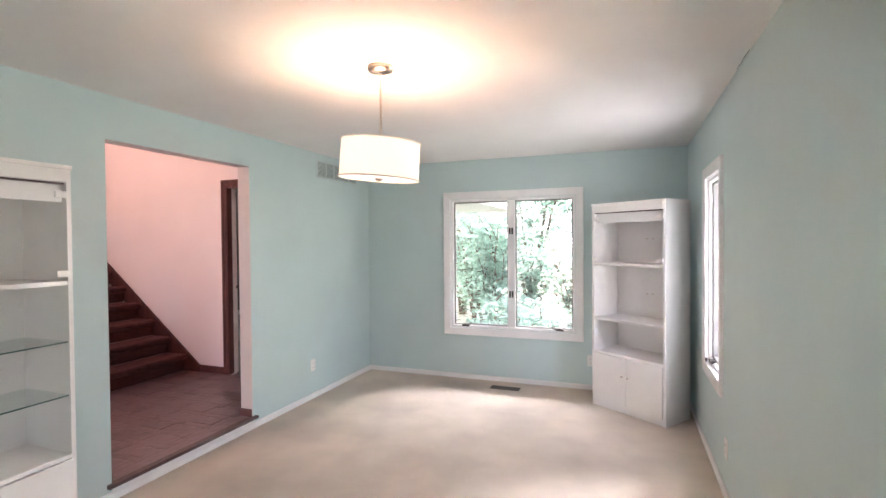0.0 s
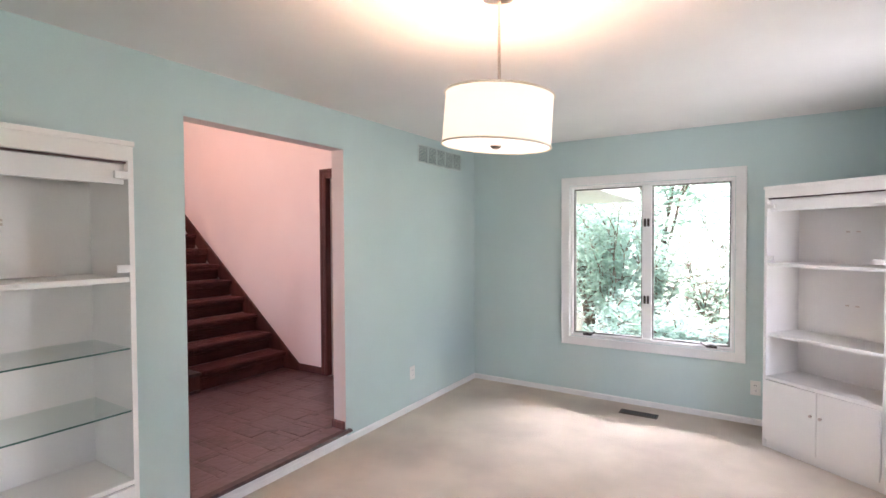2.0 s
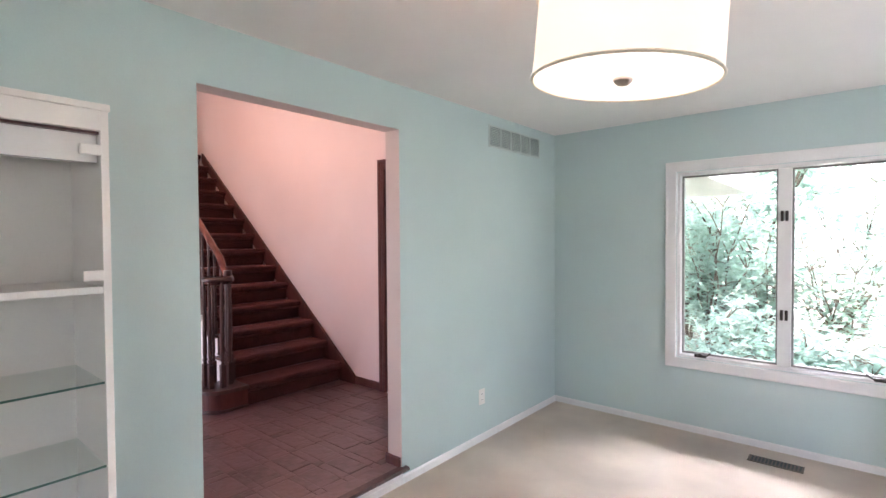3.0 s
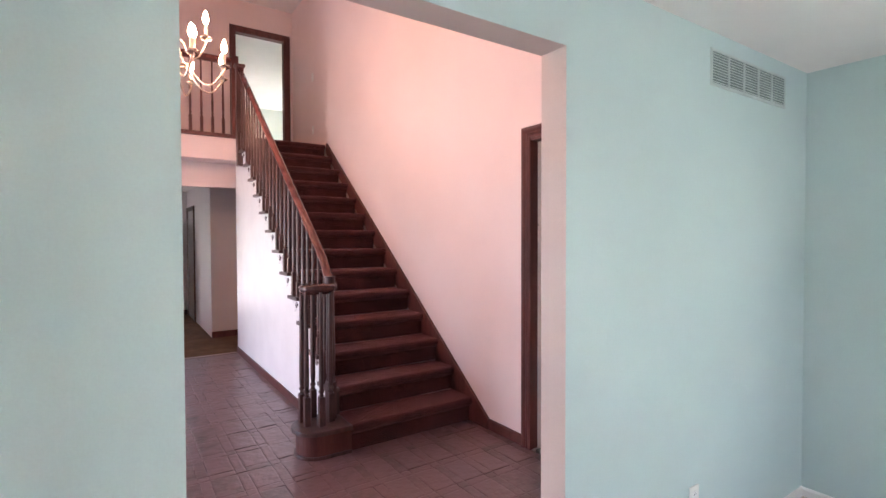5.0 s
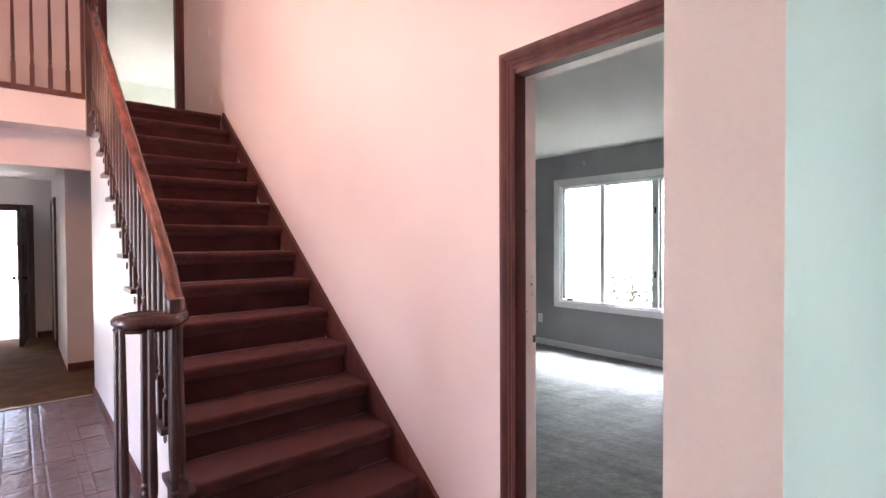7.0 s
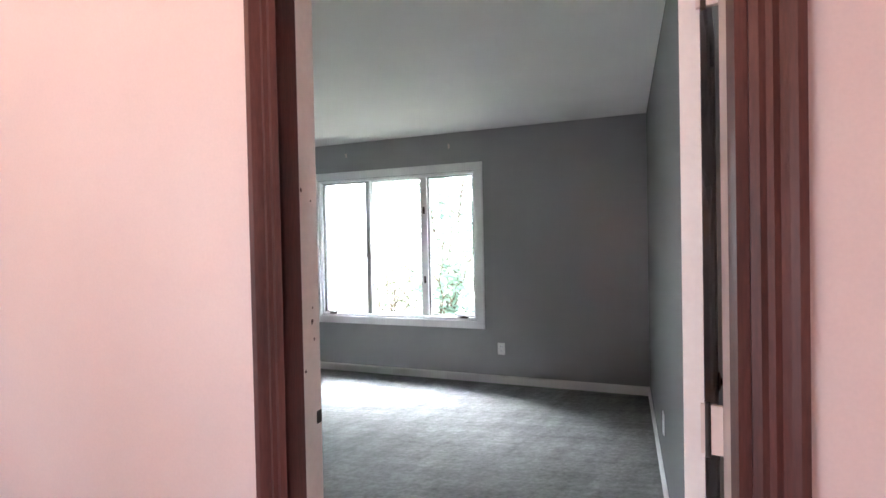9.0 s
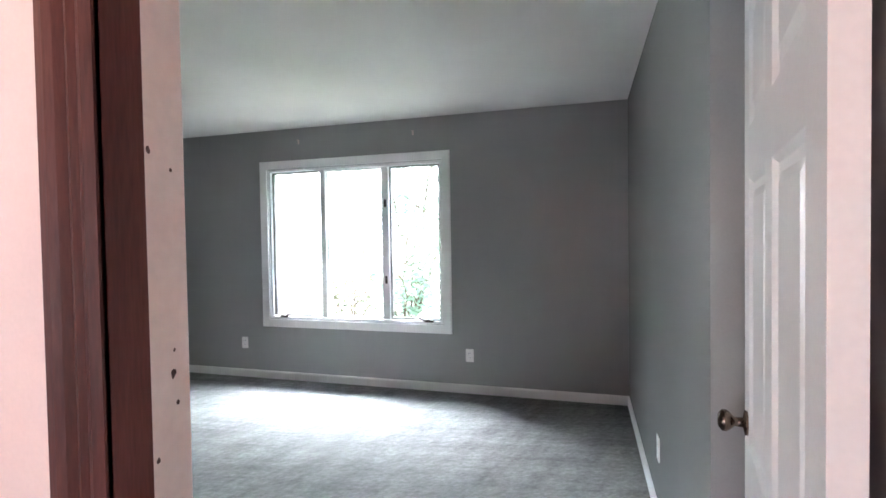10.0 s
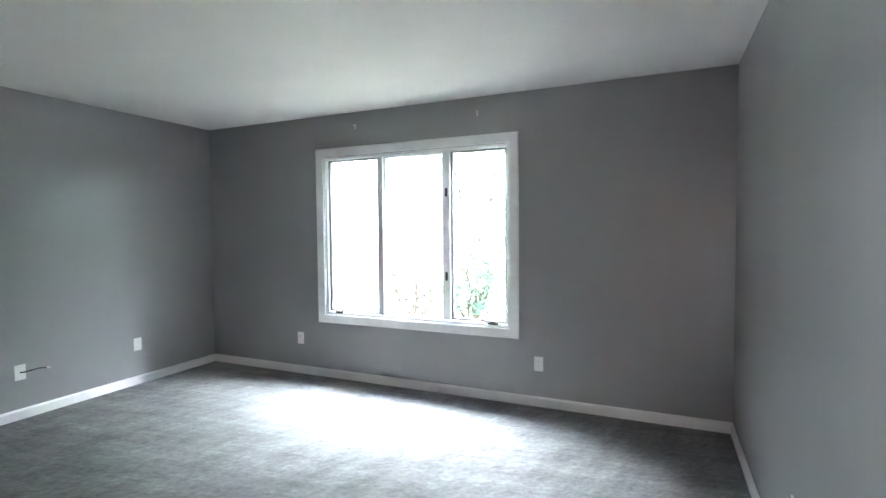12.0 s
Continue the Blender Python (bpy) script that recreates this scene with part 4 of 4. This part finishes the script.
# ---- shelf units ----
def wall_unit(name, x, y, z, rz, label, glass_shelves, shelves, group, height=1.93):
    """Tall unit: local x along the front, local y to the back; 0.75 x 0.36 m, height 1.93 m."""
    u = thing(name, x, y, z, label, "shelf unit", group, rz=rz)
    w, d, h, b = 0.75, 0.36, height, 0.52
    part("side_panel", box(0, 0.022, 0.0, d, 0, h - 0.005), M_LAM, u, bevel=0.002)
    part("side_panel", box(w - 0.022, w, 0.0, d, 0, h - 0.005), M_LAM, u, bevel=0.002)
    part("back_panel", box(0.022, w - 0.022, d - 0.012, d - 0.003, 0.03, h - 0.02), M_LAM, u)
    part("top", box(-0.004, w + 0.004, -0.006, d, h - 0.022, h), M_LAM, u, bevel=0.003)
    part("crown", box(0.022, w - 0.022, -0.004, 0.016, h - 0.085, h - 0.022), M_LAM, u, bevel=0.003)
    vl = part("valance", box(0.024, w - 0.024, 0.03, 0.046, h - 0.18, h - 0.094), M_LAMG, u, "glossy white light valance", bevel=0.003)
    # Dark strip stands in for the shadow between crown and valance.
    part("seal_strip", box(0.024, w - 0.024, 0.010, 0.030, h - 0.094, h - 0.086), M_BALU, u, "thin dark strip painting shade in the crown gap")
    part("lamp_strip", box(0.06, w - 0.06, 0.06, 0.13, h - 0.172, h - 0.125), M_LAMG, vl, "glossy lamp cover", bevel=0.006)
    part("base_deck", box(0.022, w - 0.022, -0.004, d - 0.012, b - 0.02, b), M_LAM, u, bevel=0.002)
    part("base_bottom", box(0.022, w - 0.022, 0.0, d - 0.012, 0.06, 0.08), M_LAM, u)
    part("plinth", box(0.022, w - 0.022, 0.006, 0.024, 0, 0.07), M_LAM, u)
    for a, e, kx in ((0.024, w / 2 - 0.002, w / 2 - 0.03), (w / 2 + 0.002, w - 0.024, w / 2 + 0.03)):
        dr = part("cabinet_door", box(a, e, -0.018, -0.001, 0.065, b - 0.024), M_LAM, u, "flat white cabinet door", bevel=0.002)
        kb = lathe([(0.006, 0.0), (0.006, 0.01), (0.010, 0.014), (0.009, 0.02), (0.0, 0.022)], 12)
        bmesh.ops.transform(kb, matrix=Matrix.Translation((kx, -0.018, 0.335)) @ Matrix.Rotation(radians(90), 4, "X"), verts=kb.verts)
        part("knob", kb, M_NICKEL, dr, "small nickel knob", smooth=True)
    for s in shelves:
        part("shelf", box(0.0225, w - 0.0225, 0.004, d - 0.013, s - 0.022, s), M_LAM, u, bevel=0.002)
    for s in glass_shelves:
        g = part("glass_shelf", box(0.0225, w - 0.0225, 0.010, d - 0.02, s - 0.007, s), M_SHELFG, u, "clear glass shelf")
        part("glass_edge", box(0.0225, w - 0.0225, 0.0085, 0.0098, s - 0.007, s), M_EDGE, g)
    for s in (h - 0.145, shelves[0] + 0.035):
        for sx in (0.022, w - 0.022):
            sg = 1 if sx < w / 2 else -1
            x0, x1 = sorted((sx, sx + sg * 0.055))
            part("hinge_block", box(x0, x1, -0.012, 0.004, s - 0.016, s + 0.016), M_LAM, u, bevel=0.003)
    for s in (h - 0.33, shelves[-1] + 0.22):
        for dx in (-0.03, 0.03):
            part("cable_hole", box(w / 2 + dx - 0.012, w / 2 + dx + 0.012, d - 0.0135, d - 0.011, s - 0.005, s + 0.005), M_NICKEL, u)
    return u


M_EDGE = mat("green glass edge", (0.08, 0.16, 0.14), 0.2, 0.1, 9, 90, 0.0)
wall_unit("wall_unit", -2.512, 1.018, 0, 90, "white laminate wall unit with glass shelves and base cabinet", (1.078, 0.813), (1.378,), "matching wall units", 1.945)
wall_unit("wall_unit", -0.234, 4.962, 0, -36.2, "white laminate wall unit standing across the corner", (), (1.34, 0.832), "matching wall units", 1.89)

# ---- outside ----
tagged(part("ground", box(-400, 400, -400, 400, -0.6, -0.45), M_GROUND), "lawn with leaf litter around the house", "ground", kind="structure")
tagged(part("pavement", box(-18, HX - 0.14, 0.5, 4.5, -0.45, F - 0.03), M_PAVE), "pale concrete terrace outside the hall door", "terrace", kind="structure")
window_lamp("entrance_daylight", -6.2, -0.24, 1.2, 1.9, 2.1, (0, 1, 0), 8.0, (0.74, 0.795, 1.0))
window_lamp("upper_room_daylight", -14.6, 6.93, 4.0, 1.8, 1.2, (0, -1, -0.2), 0.55)
# Added fill lamp for the west side; no such window is known.
window_lamp("side_window_daylight", XR + 0.09, (FILL_GAP[0] + FILL_GAP[1]) / 2, 1.45, 1.05, 1.2, (-1, 0, 0), 1.6, (1.0, 0.95, 0.89))
window_lamp("east_window_daylight", XR + 0.09, (WIN_R[0] + WIN_R[1]) / 2, 1.32, 0.5, 1.25, (-1, 0, 0), 2.9, (0.86, 0.92, 1.0))
bd = part("backdrop_sky", box(-60, 60, 40.0, 40.2, -0.45, 80), M_HAZE)
tagged(bd, "bright hazy sky behind the trees", "sky", kind="structure")


# ---- plants, eaves and added sun blocks outside ----
def leaf_mesh(name, centres, spread, count, size, material, parent, flat=0.6, seed=1):
    """A crown of many small bent leaves strewn in clumps round the centres."""
    rng = np.random.default_rng(seed)
    cs = np.array(centres)
    pick = cs[rng.integers(0, len(cs), count)]
    pos = pick + rng.normal(0, 1, (count, 3)) * np.array(spread)
    a = rng.uniform(0, 2 * np.pi, count)
    tilt = rng.uniform(-flat, flat, count)
    s = size * rng.uniform(0.5, 1.3, count)
    along = np.stack([np.cos(a) * np.cos(tilt), np.sin(a) * np.cos(tilt), np.sin(tilt)], 1) * s[:, None]
    b = a + np.pi / 2
    roll = rng.uniform(-0.9, 0.9, count)
    across = np.stack([np.cos(b) * np.cos(roll), np.sin(b) * np.cos(roll), np.sin(roll)], 1) * (s * 0.32)[:, None]
    droop = np.zeros_like(pos)
    droop[:, 2] = -s * 0.15
    v = np.stack([pos - along, pos + across, pos + along + droop, pos - across], 1).reshape(-1, 3)
    idx = np.arange(count * 4).reshape(-1, 4)
    me = bpy.data.meshes.new(name)
    me.from_pydata(v.tolist(), [], idx.tolist())
    me.materials.append(material)
    ob = new(name, me)
    ob.parent = parent
    return ob


def plant(name, x, y, height, radius, leaves, size, seed, label, category, material, stems=7, low=0.15, group="shrubs outside the window"):
    """A shrub or small tree: crooked tapered stems that fork, and a crown of leaves at their ends."""
    rng = random.Random(seed)
    p = thing(name, x, y, -0.45, label, category, group)
    tips = []
    trunk = bmesh.new()
    for k in range(stems):
        a = 2 * math.pi * k / stems + rng.uniform(-0.4, 0.4)
        lean = rng.uniform(0.25, 0.9) * radius
        pts, h = [], height * rng.uniform(0.6, 1.0)
        for i in range(7):
            t = i / 6
            pts.append((lean * t ** 1.3 * math.cos(a) + rng.uniform(-0.05, 0.05), lean * t ** 1.3 * math.sin(a) + rng.uniform(-0.05, 0.05), h * t))
        tube(pts, 0.008 + 0.014 * height / 2, seg=6, bm=trunk, taper=[1 - 0.8 * i / 6 for i in range(7)])
        for i in range(2, 7):
            q = Vector(pts[i])
            if q.z > height * low:
                tips.append(tuple(q))
            for _ in range(2):
                e = q + Vector((rng.uniform(-0.4, 0.4) * radius, rng.uniform(-0.4, 0.4) * radius, rng.uniform(-0.05, 0.22) * height))
                m = (q + e) / 2 + Vector((rng.uniform(-0.06, 0.06), rng.uniform(-0.06, 0.06), 0.04))
                tube([q, m, e], 0.007 + 0.004 * height / 2, seg=5, bm=trunk, taper=[1, 0.7, 0.3])
                tips.append(tuple(e))
    part("stems", trunk, M_BARK, p)
    tagged(leaf_mesh("crown", tips, (radius * 0.16, radius * 0.16, height * 0.06), leaves, size, material, p, seed=seed), "uneven crown of small green leaves")
    return p


plant("shrub", -3.15, 10.7, 3.2, 1.0, 4200, 0.075, 19, "tall green shrub outside the dining window", "shrub", M_LEAF, 9)
plant("shrub", -2.45, 9.7, 2.6, 0.75, 3600, 0.075, 11, "dense green shrub outside the dining window", "shrub", M_LEAF, 8)
plant("shrub", -1.85, 10.6, 1.75, 0.8, 1900, 0.075, 12, "low twiggy green shrub beyond the window", "shrub", M_LEAF, 9)
plant("shrub", -0.95, 10.3, 1.85, 0.85, 1700, 0.075, 20, "twiggy green shrub beyond the window", "shrub", M_LEAF, 10)
plant("shrub", 0.1, 10.8, 1.5, 1.0, 2200, 0.08, 13, "low twiggy green shrub beyond the window", "shrub", M_LEAF, 9)
plant("shrub", 1.2, 9.6, 1.7, 0.9, 3400, 0.085, 14, "leafy green shrub beyond the window", "shrub", M_LEAF, 9)
plant("shrub", -3.2, 11.5, 2.3, 1.2, 3800, 0.08, 15, "tall green shrub beside the house", "shrub", M_LEAF, 9)
plant("shrub", -1.6, 7.5, 1.1, 0.8, 2200, 0.07, 16, "low leafy ground shrub under the window", "shrub", M_LEAF, 7)
plant("shrub", -0.75, 7.7, 1.0, 0.75, 2200, 0.07, 17, "low leafy ground shrub under the window", "shrub", M_LEAF, 7)
plant("shrub", 0.3, 7.7, 0.8, 0.6, 1800, 0.08, 18, "low leafy ground shrub under the window", "shrub", M_LEAF, 7)
plant("tree", -0.6, 15.0, 4.2, 2.2, 2200, 0.13, 21, "slender tree with thin pale green foliage", "tree", M_LEAFB, 5, 0.25, "trees round the house")
plant("tree", 2.6, 14.0, 4.6, 2.2, 2400, 0.13, 22, "slender tree with thin pale green foliage", "tree", M_LEAFB, 5, 0.25, "trees round the house")
plant("tree", -4.6, 13.0, 5.6, 2.2, 5200, 0.12, 23, "bushy tree with pale green foliage", "tree", M_LEAFB, 6, 0.2, "trees round the house")
plant("tree", -7.6, 15.5, 6.6, 2.8, 6500, 0.13, 24, "bushy tree with pale green foliage", "tree", M_LEAFB, 6, 0.2, "trees round the house")
plant("tree", -12.8, 14.0, 6.2, 2.8, 6500, 0.13, 25, "bushy tree with pale green foliage", "tree", M_LEAFB, 6, 0.2, "trees round the house")
plant("tree", -13.5, 15.0, 6.0, 2.8, 5000, 0.14, 31, "bushy tree with pale green foliage", "tree", M_LEAFB, 6, 0.15, "trees round the house")
# The last six trees are added beside the view to block side light.
for tx, ty, th_, sd in ((-4.1, 12.8, 6.4, 41), (-2.3, 13.4, 6.0, 48), (3.6, 11.0, 6.0, 42), (5.6, 13.5, 6.8, 43), (3.4, 17.0, 7.0, 44), (8.0, 11.5, 6.5, 45), (-14.8, 11.2, 5.5, 46), (-13.0, 12.6, 6.5, 47)):
    plant("tree", tx, ty, th_, 2.3, 5600, 0.14, sd, "bushy tree with pale green foliage", "tree", M_LEAFB, 6, 0.12, "trees round the house")
plant("shrub", -6.6, 12.2, 2.2, 1.4, 2000, 0.10, 32, "broad pale green shrub beyond the grey room", "shrub", M_LEAFB, 8, 0.05)
plant("shrub", -10.8, 12.0, 2.2, 1.4, 2000, 0.10, 33, "broad pale green shrub beyond the grey room", "shrub", M_LEAFB, 8, 0.05)
plant("shrub", -6.85, 10.6, 1.9, 0.6, 700, 0.06, 26, "thin branching shrub outside the grey room", "shrub", M_LEAFD, 5)
tagged(part("trim_eave", box(XL + 0.02, XL + 1.1, YF + 0.15, GY + 0.5, 2.06, 2.30), M_SIDING), "unseen eave added as a sun block on the south side wing", "eave", kind="structure")

# Added out of view to keep sun off the terrace door.
tagged(part("trim_eave_west", box(HX - 1.4, HX - 0.14, 0.3, 4.6, 2.46, 2.62), M_SIDING), "unseen eave added to shade the terrace door", "eave", kind="structure")
# Two unseen eaves, added to keep direct sun out of the rooms.
tagged(part("trim_eave_south", box(XLF, XR + 0.6, YB - 1.2, YB - 0.14, 2.34, 2.50), M_SIDING), "unseen eave added as a sun block on the south side", "eave", kind="structure")
tagged(part("trim_eave_entrance", box(-9.8, XLF - 0.002, -1.7, -0.34, 2.34, 2.50), M_SIDING), "unseen eave added to block sun at the entrance", "eave", kind="structure")
# Added out of view; it cuts high sky light on the dining carpet.
tagged(part("trim_eave_north", box(XL + 1.1, XR + 0.6, YF + 0.14, YF + 1.2, 2.30, 2.46), M_SIDING), "unseen eave added to block high light at the dining window", "eave", kind="structure")

# ---- small fixtures ----
def plate(name, axis, c, s, u, z, label, w=0.036, h=0.058, kind="outlet"):
    """Wall plate with its slots or lever, on the wall face axis = c towards s."""
    pos = (c, u, z) if axis == "x" else (u, c, z)
    p = thing(name, *pos, label, "outlet" if kind == "outlet" else "switch")

    def slab(du0, du1, dz0, dz1, d0, d1):
        a, b = sorted((s * d0, s * d1))
        return box(a, b, du0, du1, dz0, dz1) if axis == "x" else box(du0, du1, a, b, dz0, dz1)
    part("cover", slab(-w, w, -h, h, 0.0, 0.006), M_PLATE, p, bevel=0.002)
    if kind == "outlet":
        for dz in (-0.021, 0.021):
            so = part("socket", slab(-0.016, 0.016, dz - 0.014, dz + 0.014, 0.006, 0.008), M_TRIM, p, bevel=0.001)
            for du in (-0.006, 0.006):
                part("slot", slab(du - 0.0012, du + 0.0012, dz - 0.004, dz + 0.005, 0.008, 0.0085), M_DARK, so)
    elif kind == "switch":
        part("lever", slab(-0.005, 0.005, -0.012, 0.012, 0.006, 0.016), M_TRIM, p, bevel=0.001)
    return p


plate("outlet", "x", XL, 1, 4.235, 0.33, "white outlet plate on the aqua wall")
plate("outlet", "y", YF, -1, -0.275, 0.30, "white outlet plate beside the corner unit")
plate("outlet", "x", XR, -1, 3.45, 0.30, "white outlet plate on the aqua wall")
plate("outlet", "y", GY, -1, -6.84, 0.43, "white outlet plate on the grey wall")
plate("outlet", "y", GY, -1, -4.478, 0.42, "white outlet plate on the grey wall")
plate("outlet", "x", GX0, 1, 7.27, 0.45, "white outlet plate on the grey side wall")
cab = plate("cable_plate", "x", GX0, 1, 6.36, 0.435, "white cable plate with a loose black cable", kind="cable")
part("cable", tube([(0.006, 0, 0), (0.03, 0.01, 0.002), (0.05, 0.06, 0.01), (0.045, 0.11, 0.012), (0.05, 0.15, 0.004)], 0.005, seg=8), M_DARK, cab, "loose black cable")
part("connector", tube([(0.05, 0.15, 0.004), (0.052, 0.175, 0.0)], 0.007, seg=8), M_NICKEL, cab)
plate("outlet", "y", HL, 1, -7.99, 0.30, "white outlet plate low on the hall wall")
plate("outlet", "x", GX1, -1, 6.44, 0.44, "white outlet plate on the grey wall")
plate("light_switch", "y", 4.51, -1, -8.72, 3.87, "white switch plate on the landing wall", kind="switch")
plate("light_switch", "y", 4.51, -1, -8.72, 3.10, "white outlet plate low on the landing wall", kind="switch")
plate("alarm_panel", "x", HX, 1, 1.92, 1.16, "small black switch plate beside the outside door", kind="panel")
bpy.data.objects["alarm_panel"].children[0].data.materials[0] = M_DARK
th = thing("thermostat", -8.75, HL, 1.37, "small white thermostat on the hall wall", "thermostat")
part("body", box(-0.055, 0.055, 0, 0.03, -0.045, 0.045), M_PLATE, th, bevel=0.006)
part("dial", box(-0.03, 0.03, 0.03, 0.034, -0.01, 0.025), M_VENT, th)
for x in (-6.165, -4.98):
    nl = thing("curtain_hook", x, GY, 2.43, "small metal curtain hook remaining in the grey wall", "hook", "curtain hooks")
    part("screw_plate", box(-0.008, 0.008, -0.004, 0, -0.022, 0.022), M_NICKEL, nl, bevel=0.001)
    part("hook", tube([(0, -0.004, 0.008), (0, -0.022, 0.006), (0, -0.026, 0.018)], 0.004, seg=6), M_NICKEL, nl)

vent = thing("wall_vent", XL, 4.73, 2.30, "pale metal wall vent grille with five louvred panels", "vent")
part("frame", frame_bm("x", 0, 1, -0.372, 0.372, -0.072, 0.072, [(0.0, 0.0), (0.0, 0.006), (0.012, 0.005), (0.014, 0.0)]), M_VENT, vent)
part("backing", box(0.0005, 0.0015, -0.372, 0.372, -0.072, 0.072), M_VENTC, vent)
for k in range(5):
    y0 = -0.372 + k * 0.149
    if k:
        part("divider", box(0.001, 0.006, y0 - 0.007, y0 + 0.007, -0.072, 0.072), M_VENT, vent)
    for j in range(11):
        z0 = -0.066 + j * 0.0128
        part("louvre", prism([(0.0012, z0), (0.0058, z0 - 0.003), (0.0058, z0 - 0.0005), (0.0012, z0 + 0.0045)], y0 + 0.006, y0 + 0.143, "y"), M_VENT, vent)
fv = thing("floor_vent", -1.125, 5.16, 0.0, "brown metal floor vent sunk in the beige carpet", "vent")
part("frame", box(-0.155, 0.155, -0.055, 0.055, 0.0, 0.005), M_FVENT, fv, bevel=0.0015)
for k in range(14):
    part("slot", box(-0.136 + k * 0.0205, -0.124 + k * 0.0205, -0.04, 0.04, 0.005, 0.0058), M_VENTB, fv)
crack = thing("ceiling_crack", 0.45, 3.3, ZC, "thin dark crack line in the ceiling corner", "crack", kind="structure")
part("gap", tube([(0.172, -0.45, -0.0004), (0.169, -0.36, -0.0005), (0.173, -0.25, -0.0005), (0.171, -0.15, -0.0004)], 0.0014, 0.0007, 5), M_VENTB, crack)

# ---- foyer tiles, one by one ----
PX, PY, SW, G = 0.300, 0.205, 0.060, 0.0026
pieces = {"slab": (0, PX - SW, 0, PY - SW), "long_strip": (0, PX - SW, PY - SW, PY), "side_strip": (PX - SW, PX, 0, PY - SW), "corner": (PX - SW, PX, PY - SW, PY)}


def tile_bm(w, h, bm=None, x=0.0, y=0.0, z=0.0, tx=0.0, ty=0.0):
    """One hand-made tile with uneven softly rounded edges."""
    bm = bm or bmesh.new()
    wob = min(w, h) * 0.035
    line = [(0, 0), (0.5, 0), (1, 0), (1, 0.5), (1, 1), (0.5, 1), (0, 1), (0, 0.5)]
    outer = [(a * w + random.uniform(-wob, wob), b * h + random.uniform(-wob, wob)) for a, b in line]
    e = 0.010
    inner = [(p + e * (1 - 2 * a), q + e * (1 - 2 * b)) for (p, q), (a, b) in zip(outer, line)]
    lo = [bm.verts.new((x + p, y + q, z - 0.012)) for p, q in outer]
    mid = [bm.verts.new((x + p, y + q, z - 0.0013 + tx * p + ty * q)) for p, q in outer]
    top = [bm.verts.new((x + p, y + q, z + tx * p + ty * q)) for p, q in inner]
    for r, q in ((lo, mid), (mid, top)):
        for k in range(8):
            bm.faces.new((r[k], r[(k + 1) % 8], q[(k + 1) % 8], q[k]))
    bm.faces.new(top)
    return bm


shared = {}
for key, (a, b, c, d) in pieces.items():
    for var in range(6):
        tb = tile_bm(b - a - G, d - c - G, tx=random.uniform(-0.009, 0.009), ty=random.uniform(-0.009, 0.009))
        me = bpy.data.meshes.new("tile")
        tb.to_mesh(me)
        tb.free()
        me.materials.append(M_TILE)
        shared[key, var] = me
rest = bmesh.new()
made = 0
nx, ny = int((XLF - BX) / PX) + 1, int(4.7 / PY) + 1
for i in range(nx):
    for j in range(ny):
        x0, y0 = XLF - (i + 1) * PX, YS - (j + 1) * PY
        for key, (a, b, c, d) in pieces.items():
            xa, xb, ya, yb = x0 + a, x0 + b - G, y0 + c, y0 + d - G
            if xa < BX + 0.005 or ya < -0.19:
                continue
            zt = F + random.uniform(-0.0006, 0.0012)
            if x0 > -5.12 and y0 > 1.75 and made < 300:
                t = new("tile", shared[key, random.randrange(6)])
                t.parent = floor_foyer
                t.location = (xa, ya, zt)
                made += 1
            else:
                tile_bm(xb - xa, yb - ya, rest, xa, ya, zt, random.uniform(-0.009, 0.009), random.uniform(-0.009, 0.009))
far = part("far_tiles", rest, M_TILEJ, floor_foyer, "brown glazed tiles in the far part")
far["kind"] = "stuff"
